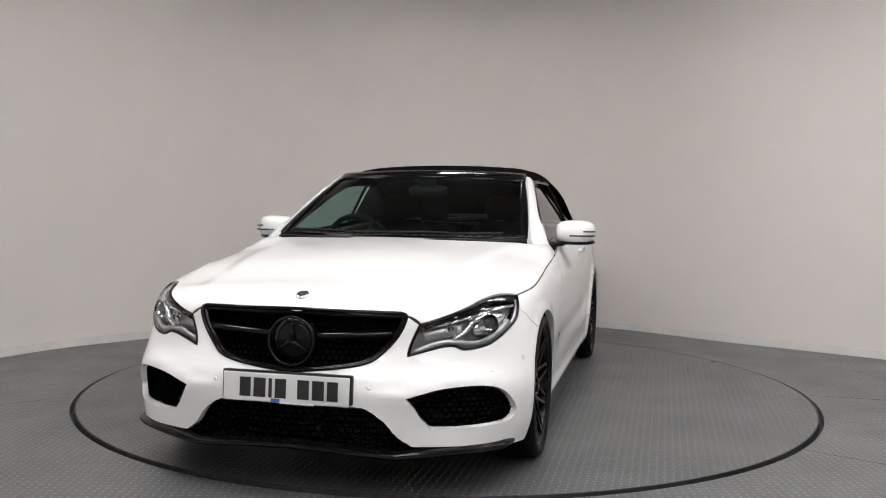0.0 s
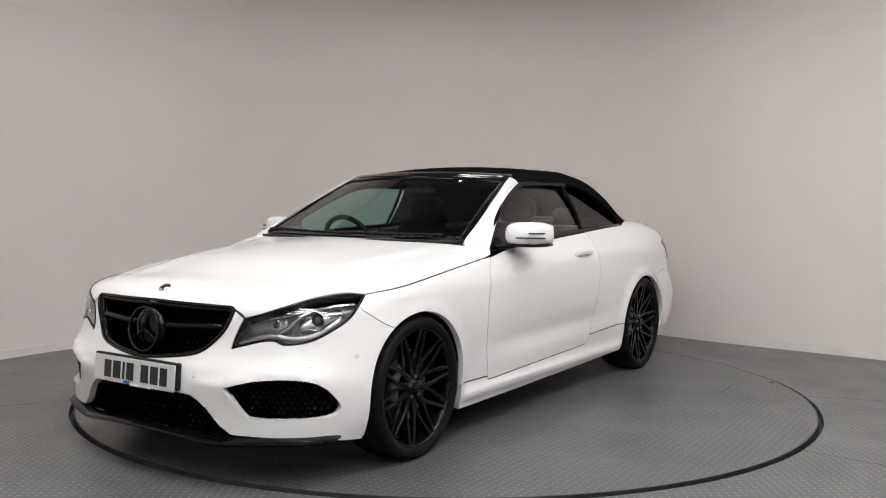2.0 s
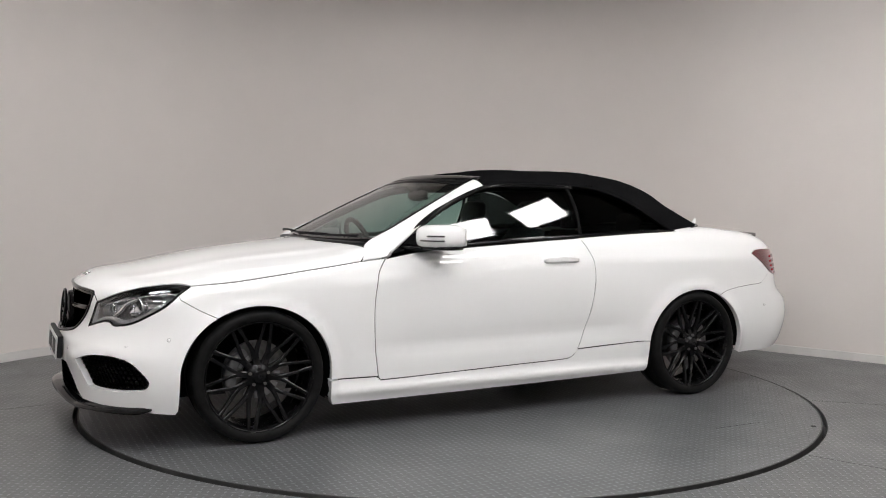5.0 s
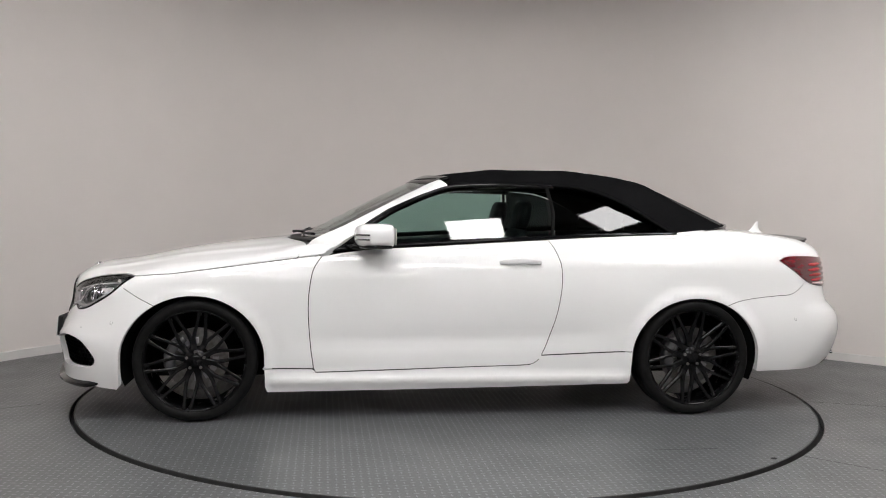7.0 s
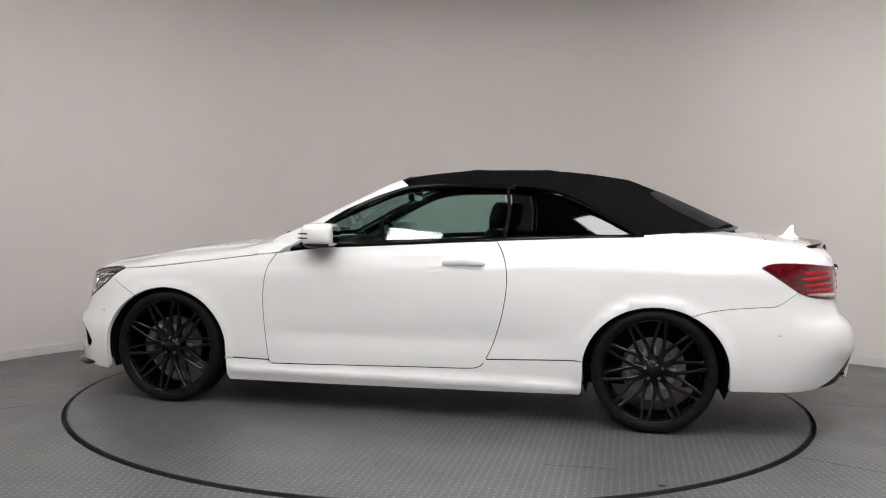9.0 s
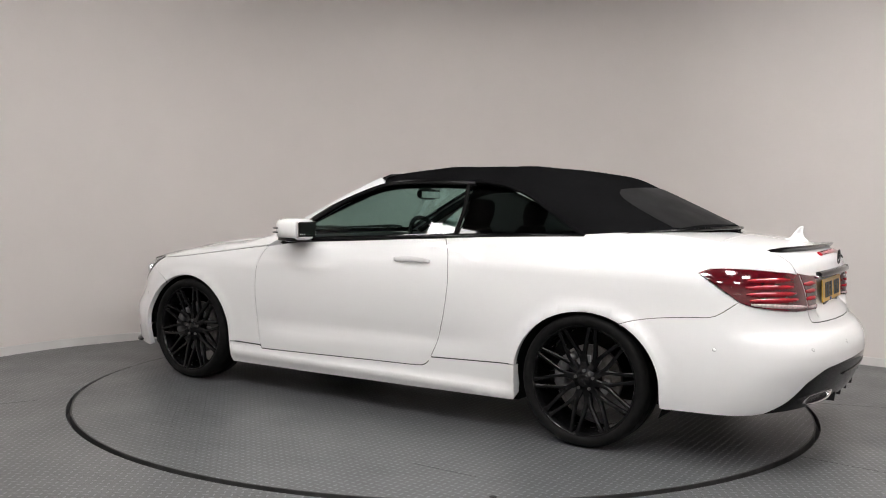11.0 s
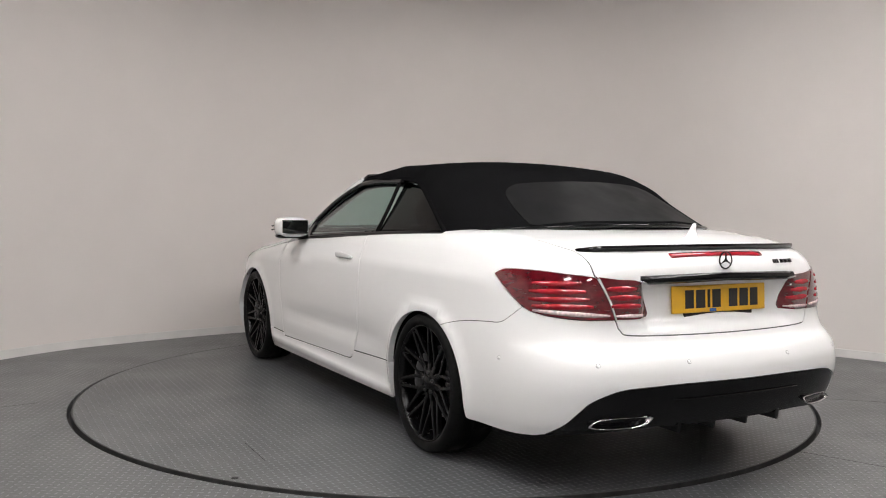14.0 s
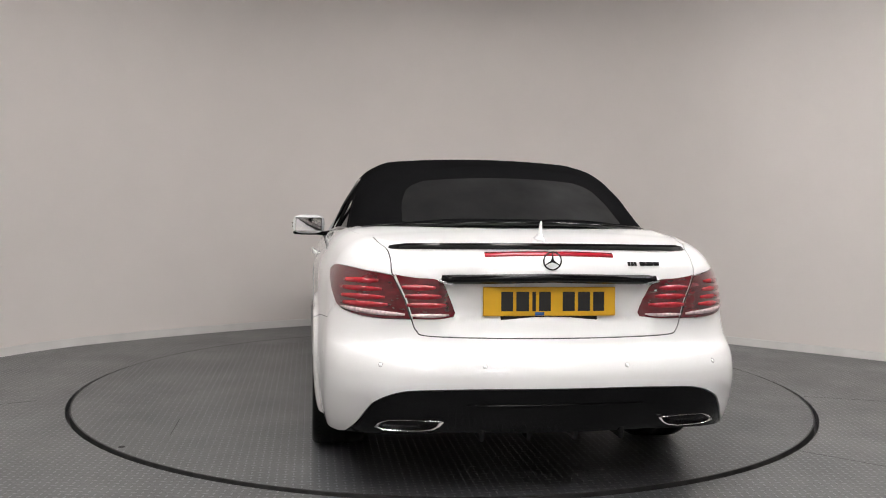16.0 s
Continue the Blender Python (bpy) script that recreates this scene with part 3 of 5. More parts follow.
M["paper"] = Mat("white_sticker", (0.75, 0.75, 0.75), 0.5).mottle(60.0, 0.06).m
M["leather"] = Mat("black_leather", (0.007, 0.007, 0.0075), 0.5, spec=0.12).mottle(20.0, 0.2).bump(150.0, 0.2, 0.001).m
M["mirror_glass"] = Mat("mirror", (0.8, 0.8, 0.8), 0.02, 1.0).m
M["brake"] = Mat("brake_steel", (0.20, 0.195, 0.19), 0.4, 1.0).mottle(40.0, 0.3).m
M["tab"] = Mat("pale_cast_metal", (0.40, 0.40, 0.41), 0.45, 0.7).mottle(40.0, 0.25).m
M["caliper"] = Mat("dark_grey_caliper", (0.06, 0.06, 0.062), 0.4, 0.3).mottle(30.0, 0.3).m
M["indicator"] = Mat("smoked_indicator", (0.03, 0.03, 0.03), 0.1, 0, 1.0).m

car = tagged(new("car"), "white two-door convertible with closed black fabric roof on a turntable", "car")
AROUND, FRONT, BACK = Round(body), Hoop(body, 0.9), Hoop(body, -1.0, math.pi)
BOOT = Bend(body, -1.75, 0.55)
TOP = Round(cabin, 0.9)


def snap(line, way=AROUND):
    """A line brought onto the body, so that both its panels meet there."""
    return settle(way, line)[0]


def arch(cx, a0, a1, n=22):
    """Points on the edge of a wheel arch, angles from straight ahead."""
    out = []
    for k in range(n):
        d = a0 + (a1 - a0) * k / (n - 1)
        a, b = (0.370, 0.339) if cx > 0 else (0.372, 0.327)
        z = 0.323 + b * math.sin(radians(d))
        if 8 <= d <= 172:
            x = a * math.cos(radians(d))
        else:
            x = math.copysign(a * math.cos(radians(8)) + 0.03 * (0.323 + b * math.sin(radians(8)) - z), math.cos(radians(d)))
        out.append((cx + x, 0.88, z))
    return snap(straight(out))


# shared shut lines
HOOD_SIDE = bowed([(1.680, 0.822, 0.768), (1.50, 0.850, 0.780), (1.319, 0.857, 0.803), (1.08, 0.857, 0.837), (0.847, 0.851, 0.865)])
LAMP_TOP = bowed([(2.062, 0.485, 0.672), (2.024, 0.571, 0.700), (1.934, 0.677, 0.745), (1.861, 0.720, 0.768), (1.745, 0.775, 0.784), (1.680, 0.822, 0.768)])
LAMP_LOW = bowed([(1.680, 0.822, 0.768), (1.730, 0.826, 0.730), (1.800, 0.818, 0.668), (1.885, 0.776, 0.615), (1.945, 0.734, 0.585), (2.003, 0.655, 0.571), (2.022, 0.612, 0.585), (2.045, 0.565, 0.582), (2.097, 0.446, 0.549)])
LAMP_IN = bowed([(2.097, 0.446, 0.549), (2.083, 0.456, 0.60), (2.062, 0.485, 0.672)], 3)
LAMP = loop(LAMP_TOP, LAMP_LOW, LAMP_IN)
GRILLE_HALF = loop(straight([(2.13, 0.0, 0.722), (2.115, 0.174, 0.719)]), bowed([(2.07, 0.415, 0.715), (2.074, 0.437, 0.700), (2.090, 0.412, 0.633), (2.117, 0.358, 0.567), (2.143, 0.300, 0.527), (2.170, 0.190, 0.505), (2.195, 0.0, 0.487)]))
FOG = loop(bowed([(2.143, 0.458, 0.398), (2.10, 0.56, 0.428), (2.058, 0.648, 0.440), (2.004, 0.738, 0.438), (1.950, 0.800, 0.414), (1.903, 0.840, 0.357), (1.886, 0.846, 0.318), (1.920, 0.823, 0.290), (2.002, 0.739, 0.282), (2.078, 0.608, 0.278), (2.106, 0.545, 0.282)]), straight([(2.118, 0.517, 0.312)]))
BUMPER_LINE = bowed([(1.735, 0.832, 0.700), (1.66, 0.86, 0.655), (1.573, 0.885, 0.613)], 4)
DOOR_FRONT = bowed([(0.713, 0.848, 0.879), (0.755, 0.87, 0.815), (0.772, 0.883, 0.745), (0.783, 0.884, 0.65), (0.782, 0.881, 0.54), (0.771, 0.87, 0.40), (0.755, 0.862, 0.285)])
DOOR_REAR = bowed([(-0.527, 0.802, 0.974), (-0.565, 0.84, 0.91), (-0.588, 0.87, 0.84), (-0.595, 0.886, 0.76), (-0.588, 0.886, 0.67), (-0.565, 0.885, 0.55), (-0.520, 0.87, 0.41), (-0.476, 0.866, 0.318)])
SILL_AHEAD, SILL_BEHIND = [(0.755, 0.862, 0.277), (1.02, 0.87, 0.279)], [(-0.476, 0.866, 0.341), (-1.0, 0.887, 0.361)]
TAIL_LINE = bowed([(-1.545, 0.883, 0.611), (-1.62, 0.873, 0.636), (-1.73, 0.86, 0.655), (-1.869, 0.847, 0.668), (-1.97, 0.834, 0.680), (-2.065, 0.803, 0.748)], 4)
TAIL_LOW = bowed([(-2.065, 0.803, 0.748), (-2.120, 0.780, 0.728), (-2.20, 0.72, 0.715), (-2.267, 0.637, 0.709), (-2.302, 0.531, 0.709)], 4)
TAIL_TOP = bowed([(-1.885, 0.822, 0.868), (-1.935, 0.806, 0.889), (-2.06, 0.765, 0.892), (-2.188, 0.690, 0.884), (-2.270, 0.600, 0.876)], 5)
BOOT_SIDE = bowed([(-1.93, 0.655, 1.005), (-2.06, 0.640, 0.993), (-2.15, 0.615, 0.972), (-2.23, 0.605, 0.93), (-2.270, 0.600, 0.876), (-2.295, 0.555, 0.78), (-2.302, 0.531, 0.709), (-2.313, 0.513, 0.667), (-2.328, 0.470, 0.648), (-2.36, 0.25, 0.643), (-2.374, 0.0, 0.642)])
SMILE = bowed([(-2.195, 0.775, 0.262), (-2.257, 0.728, 0.312), (-2.310, 0.700, 0.365), (-2.350, 0.664, 0.412), (-2.395, 0.570, 0.453), (-2.43, 0.43, 0.464), (-2.45, 0.273, 0.469), (-2.466, 0.0, 0.470)])
MOUTH = bowed([(2.125, 0.478, 0.207), (2.146, 0.424, 0.245), (2.163, 0.373, 0.306), (2.180, 0.314, 0.349), (2.189, 0.265, 0.360), (2.20, 0.12, 0.362), (2.203, 0.0, 0.362)])

HOOD_SIDE, LAMP_TOP, LAMP_LOW, BUMPER_LINE = snap(HOOD_SIDE), snap(LAMP_TOP), snap(LAMP_LOW), snap(BUMPER_LINE)
DOOR_FRONT, DOOR_REAR, TAIL_LINE, TAIL_TOP = snap(DOOR_FRONT), snap(DOOR_REAR), snap(TAIL_LINE), snap(TAIL_TOP)
TAIL_LOW, BOOT_SIDE = snap(TAIL_LOW, BACK), snap(BOOT_SIDE, BOOT)
LAMP_IN = snap(LAMP_IN, FRONT)
LAMP = loop(LAMP_TOP, LAMP_LOW, LAMP_IN)


def build_body():
    # bonnet
    rear = bowed([(0.847, 0.851, 0.865), (0.80, 0.80, 0.915), (0.80, 0.72, 0.945), (0.845, 0.50, 0.955), (0.895, 0.25, 0.958), (0.91, 0.0, 0.958)])
    nose = bowed([(2.128, 0.0, 0.730), (2.11, 0.20, 0.727), (2.075, 0.40, 0.722), (2.068, 0.445, 0.700), (2.062, 0.485, 0.672)], 5)
    bonnet = one("bonnet", Round(body), both(loop(nose, LAMP_TOP, HOOD_SIDE, rear)), "paint", car, step=0.035)
    # front bumper
    arch_f = arch(1.38, 58.5, -24, 20)
    low = [(1.762, 0.853, 0.172), (1.85, 0.835, 0.180), (1.95, 0.775, 0.196), (2.06, 0.64, 0.204)]
    half = loop(straight([(2.13, 0.0, 0.727), (2.115, 0.19, 0.724), (2.075, 0.40, 0.719), (2.066, 0.448, 0.697)]), LAMP_IN[::-1], LAMP_LOW[::-1][:-7], BUMPER_LINE, arch_f, straight(low), MOUTH)
    bumper = one("front_bumper", FRONT, both(half), "paint", car, holes=[both(GRILLE_HALF), FOG, mirror(FOG)], step=0.028, rim=0.03, gap=0.0015)
    # wings
    wing = loop(HOOD_SIDE, straight([(0.80, 0.85, 0.872)]), DOOR_FRONT, straight(SILL_AHEAD), arch(1.38, 188, 58.5, 26), BUMPER_LINE[::-1], LAMP_LOW[:8][::-1])
    pair("wing", AROUND, wing, "paint", car, step=0.03, rim=0.03, gap=0.0016)
    # doors
    belt = bowed([(-0.527, 0.802, 0.974), (-0.2, 0.808, 0.957), (0.1, 0.815, 0.940), (0.457, 0.823, 0.915), (0.713, 0.848, 0.879)])
    foot = bowed([(0.755, 0.862, 0.285), (0.745, 0.86, 0.262), (0.712, 0.860, 0.256), (0.3, 0.86, 0.266), (-0.1, 0.862, 0.277), (-0.38, 0.863, 0.284), (-0.445, 0.865, 0.294), (-0.476, 0.866, 0.318)])
    doors = pair("door", AROUND, loop(DOOR_FRONT, foot, DOOR_REAR[::-1], belt), "paint", car, step=0.03)
    # rear quarters
    deck = bowed([(-1.93, 0.655, 1.005), (-1.80, 0.70, 1.008), (-1.55, 0.735, 1.015), (-1.185, 0.770, 1.006), (-0.85, 0.79, 0.992), (-0.527, 0.802, 0.974)])
    quarter = loop(DOOR_REAR, straight(SILL_BEHIND), arch(-1.37, 6, 118, 26), TAIL_LINE, straight([(-1.97, 0.815, 0.81), (-1.885, 0.822, 0.868)]), TAIL_TOP, BOOT_SIDE[:25][::-1], deck)
    pair("rear_quarter", AROUND, quarter, "paint", car, step=0.03, rim=0.03, gap=0.0014)
    # sills
    sill = loop(straight([(1.02, 0.87, 0.275), (0.76, 0.862, 0.273)]), foot[5:], straight([(-0.476, 0.866, 0.337), (-1.0, 0.887, 0.358)]), arch(-1.37, 4, -24, 6), straight([(-0.985, 0.851, 0.178), (-0.4, 0.848, 0.166), (0.3, 0.846, 0.155), (0.995, 0.847, 0.148)]), arch(1.38, 207, 189, 5))
    pair("side_sill", AROUND, sill, "paint", car, step=0.03, rim=0.05, gap=0.0012)
    # rear bumper
    half = loop(SMILE[::-1], straight([(-2.14, 0.79, 0.250), (-2.05, 0.815, 0.242), (-1.9, 0.835, 0.238), (-1.751, 0.845, 0.236)]), arch(-1.37, 195, 118, 18), TAIL_LINE, TAIL_LOW, BOOT_SIDE[36:])
    one("rear_bumper", BACK, both(half), "paint", car, step=0.03, rim=0.03, gap=0.0014)
    # boot lid and the lid over the folded roof's well
    front = straight([(-1.93, 0.0, 1.03), (-1.93, 0.33, 1.025), (-1.93, 0.655, 1.005)])
    boot = one("boot_lid", BOOT, both(loop(front, BOOT_SIDE)), "paint", car, step=0.032)
    well = loop(straight([(-1.925, 0.0, 1.03), (-1.925, 0.655, 1.005)]), bowed([(-1.925, 0.655, 1.005), (-1.80, 0.70, 1.008), (-1.55, 0.735, 1.015), (-1.30, 0.762, 1.012)]), bowed([(-1.30, 0.74, 1.02), (-1.50, 0.66, 1.03), (-1.62, 0.52, 1.045), (-1.72, 0.25, 1.055), (-1.75, 0.0, 1.06)]))
    one("tonneau_lid", AROUND, both(well), "paint", car, step=0.035, gap=0.001, lift=-0.002)
    return bonnet, bumper, doors, boot


bonnet, front_bumper, doors, boot_lid = build_body()
for line in (HOOD_SIDE, DOOR_FRONT, DOOR_REAR, BUMPER_LINE, TAIL_LINE, bowed([(0.76, 0.862, 0.275), (0.86, 0.866, 0.276), (0.97, 0.87, 0.277)]), bowed([(-0.476, 0.866, 0.339), (-0.7, 0.87, 0.348), (-0.96, 0.887, 0.360)])):
    part_pair("shut_line", band(AROUND, line, 0.03, -0.0045, 0.003), "seam", car)
part_pair("shut_line", band(BOOT, BOOT_SIDE, 0.03, -0.0045, 0.003), "seam", car)
part_pair("shut_line", band(AROUND, bowed([(0.755, 0.862, 0.285), (0.745, 0.86, 0.262), (0.712, 0.860, 0.256), (0.3, 0.86, 0.266), (-0.1, 0.862, 0.277), (-0.38, 0.863, 0.284), (-0.445, 0.865, 0.294), (-0.476, 0.866, 0.318)]), 0.03, -0.0045, 0.003), "seam", car)
part_pair("shut_line", band(FRONT, straight([(2.066, 0.445, 0.699), (2.064, 0.465, 0.688), (2.062, 0.486, 0.671)]), 0.03, -0.0045, 0.003), "seam", car)
part_pair("shut_line", band(AROUND, straight([(0.847, 0.851, 0.865), (0.82, 0.80, 0.915), (0.80, 0.74, 0.94)]), 0.02, -0.005, 0.003), "seam", car)


# ---- underside and wheel housings ----
def build_underside():
    bm = bmesh.new()
    box(bm, -1.72, 2.08, -0.50, 0.50, 0.18, 0.25)
    box(bm, -0.98, 0.98, -0.80, 0.80, 0.165, 0.26)
    box(bm, 1.78, 2.06, -0.60, 0.60, 0.19, 0.26)
    box(bm, -2.15, -1.76, -0.70, 0.70, 0.25, 0.32)
    part("underbody", bm, "void", car, smooth=False)
    for cx in (1.38, -1.37):
        bm = bmesh.new()
        prof = []
        for k in range(25):
            w = radians(-24 + 228 * k / 24)
            prof.append((cx + 0.385 * math.cos(w), 0.323 + 0.348 * math.sin(w)))
        for side in (1,):
            outer = [bm.verts.new((x, 0.862 if z > 0.38 else 0.82, z)) for x, z in prof]
            inner = [bm.verts.new((x, 0.52, z)) for x, z in prof]
            for a in range(24):
                bm.faces.new((outer[a], outer[a + 1], inner[a + 1], inner[a]))
            bm.faces.new(inner)
        part_pair("wheel_arch_liner", bm, "void", car, smooth=False)


build_underside()


# ---- front lamps, grilles, plate ----
def recess(way, outline, depth, step=0.05):
    """A panel set back behind an opening."""
    return skin(way, outline, step=step, gap=-0.004, rim=0, lift=-depth)


def lattice(way, outline, pitch, wide, depth):
    """Honeycomb wires inside an outline, laid on the surface and set back."""
    q = way.flat(outline)
    lo, hi = q.min(0), q.max(0)
    segs = []
    r = pitch / math.sqrt(3)
    rows = int((hi[1] - lo[1]) / (1.5 * r)) + 2
    cols = int((hi[0] - lo[0]) / pitch) + 2
    for j in range(rows):
        for i in range(cols):
            c = np.array([lo[0] + (i + 0.5 * (j % 2)) * pitch, lo[1] + j * 1.5 * r])
            ps = [c + r * np.array([math.sin(math.pi / 3 * k), math.cos(math.pi / 3 * k)]) for k in (0, 1, 2, 3)]
            segs += list(zip(ps, ps[1:]))
    mids = np.array([(a + b) / 2 for a, b in segs])
    ok = inside(mids, [q])
    segs = [s for s, o in zip(segs, ok) if o]
    pts = []
    for a, b in segs:
        d = (b - a) / np.linalg.norm(b - a)
        n = np.array([-d[1], d[0]]) * wide / 2
        pts += [a + n, b + n, b - n, a - n]
    p = way.lay(np.array(pts))
    p = np.nan_to_num(p)
    n = slope(way.f, p)
    front, rear = p - n * depth, p - n * (depth + 0.008)
    v = np.concatenate([front, rear])
    m = len(p)
    f = []
    for k in range(0, m, 4):
        f.append((k, k + 1, k + 2, k + 3))
        for i in range(4):
            f.append((k + i, m + k + i, m + k + (i + 1) % 4, k + (i + 1) % 4))
    return v, np.concatenate([n, n]), f


def build_front():
    g = both(GRILLE_HALF)
    grille = skin_object("grille", recess(FRONT, g, 0.055), "void", car, "black honeycomb grille")
    tagged(skin_object("honeycomb", lattice(FRONT, g, 0.023, 0.0042, 0.030), "gloss_black", grille), kind="stuff")
    edge = even(FRONT.flat(g), 0.02)
    rim_pts = FRONT.lay(edge)
    part("grille_surround", tube([tuple(p) for p in rim_pts[~np.isnan(rim_pts).any(1)]], 0.0075, 6, True), "gloss_black", grille)
    deep = FRONT.lay(shrink(edge, 0.006))
    deep = deep[~np.isnan(deep).any(1)]
    part("grille_frame", tube([tuple(p) for p in deep - slope(body, deep) * 0.015], 0.013, 8, True), "gloss_black", grille)
    for s in (1, -1):
        blade = band(FRONT, straight([(2.14, s * (0.09 + 0.31 * k / 10), 0.622 + 0.012 * k / 10) for k in range(11)]), 0.024, -0.006, 0.02)
        part("grille_blade", blade, "gloss_black", grille)
    # round emblem
    cx, cz = 2.172, 0.600
    ring = [(cx - 0.25 * (cz - 0.6 + 0.093 * math.sin(w)) * 0.4, 0.093 * math.cos(w), cz + 0.093 * math.sin(w)) for w in (2 * math.pi * k / 48 for k in range(48))]
    emblem = part("emblem", tube(ring, 0.0065, 8, True), "gloss_black", car, "gloss black round emblem")
    bm = bmesh.new()
    lathe(bm, [(0.001, 0.0), (0.06, -0.003), (0.086, -0.012), (0.09, -0.03)], 48, "Z")
    bmesh.ops.transform(bm, matrix=pose(cx - 0.014, 0, cz, 0, 90), verts=bm.verts)
    part("disc", bm, "gloss_black", emblem)
    for k in range(3):
        w = math.pi / 2 + 2 * math.pi * k / 3
        bm = tube([(cx - 0.006, 0.088 * math.cos(w) * s, cz + 0.088 * math.sin(w) * s) for s in (0.0, 0.4, 1.0)], [0.014, 0.008, 0.003], 6)
        part("ray", bm, "gloss_black", emblem)
    # bonnet badge
    bm = bmesh.new()
    lathe(bm, [(0.001, 0.004), (0.02, 0.0035), (0.026, 0.002), (0.0275, -0.004)], 32, "Z")
    p, n = settle(AROUND, [(2.06, 0.0, 0.77)], 0.004)
    turn = Vector(n[0]).to_track_quat("Z", "Y").to_matrix().to_4x4()
    bmesh.ops.transform(bm, matrix=Matrix.Translation(p[0]) @ turn, verts=bm.verts)
    badge = part("bonnet_badge", bm, "chrome", car, "small round chrome badge")
    bm = bmesh.new()
    lathe(bm, [(0.001, 0.0055), (0.017, 0.005), (0.018, 0.002)], 32, "Z")
    bmesh.ops.transform(bm, matrix=Matrix.Translation(p[0]) @ turn, verts=bm.verts)
    part("badge_centre", bm, "ink", badge)
    # lower intake, splitter
    low = straight([(2.125, 0.478, 0.207), (2.16, 0.3, 0.200), (2.185, 0.0, 0.195)])
    mouth = both(loop(low[::-1], MOUTH))
    intake = skin_object("lower_intake", recess(FRONT, mouth, 0.05), "void", car, "black honeycomb lower intake")
    tagged(skin_object("honeycomb", lattice(FRONT, mouth, 0.026, 0.0045, 0.028), "plastic", intake), kind="stuff")
    for pts in (bowed([(1.87, 0.835, 0.200), (1.95, 0.79, 0.193), (2.06, 0.66, 0.190), (2.13, 0.47, 0.178), (2.18, 0.40, 0.176), (2.2, 0.2, 0.196), (2.2, 0.0, 0.205)]),):
        full = np.concatenate([pts, mirror(pts)[1:]])
        p, n = settle(FRONT, full)
        bm = bmesh.new()
        rows = []
        for i, (a, b) in enumerate(zip(p, n)):
            e = min(1.0, 0.25 + min(i, len(p) - 1 - i) / 6.0)
            b = np.array([b[0], b[1], 0]) / max(1e-6, math.hypot(b[0], b[1]))
            prof = [(-0.03, 0.018), (0.006, 0.016), (0.024, 0.004), (0.026, -0.006), (0.012, -0.016), (-0.06, -0.018)]
            rows.append([bm.verts.new(a + b * (d * e if d > 0 else d) + np.array([0, 0, h * e])) for d, h in prof])
        for q, r in zip(rows, rows[1:]):
            for k in range(6):
                bm.faces.new((q[k], q[(k + 1) % 6], r[(k + 1) % 6], r[k]))
        bm.faces.new(rows[0])
        bm.faces.new(rows[-1][::-1])
        bmesh.ops.recalc_face_normals(bm, faces=bm.faces)
        ob = part("splitter", bm, "gloss_black", car, "gloss black front splitter lip")
        ob.data.set_sharp_from_angle(angle=radians(35))
    # side intakes
    for s in (1, -1):
        outline = FOG if s > 0 else mirror(FOG)
        fog = skin_object("side_intake", recess(FRONT, outline, 0.05), "void", car, "black honeycomb bumper intake")
        tagged(skin_object("honeycomb", lattice(FRONT, outline, 0.024, 0.0042, 0.026), "plastic", fog), kind="stuff")
        # parking sensors
        for p0, way in (((2.177, 0.320, 0.437), FRONT), ((1.964, 0.753, 0.493), FRONT), ((1.80, 0.86, 0.52), FRONT)):
            sensor("parking_sensor", (p0[0], p0[1] * s, p0[2]), way)


def sensor(name, place, way):
    p, n = settle(way, [place])
    turn = Vector(n[0]).to_track_quat("Z", "Y").to_matrix().to_4x4()
    bm = bmesh.new()
    lathe(bm, [(0.001, 0.0002), (0.0075, 0.0002), (0.0077, -0.002)], 20, "Z")
    bmesh.ops.transform(bm, matrix=Matrix.Translation(p[0]) @ turn, verts=bm.verts)
    ob = part(name, bm, "paint", car)
    bm = bmesh.new()
    lathe(bm, [(0.0078, 0.00025), (0.0088, 0.00025)], 20, "Z")
    bmesh.ops.transform(bm, matrix=Matrix.Translation(p[0]) @ turn, verts=bm.verts)
    part("gap_ring", bm, "seam", ob)


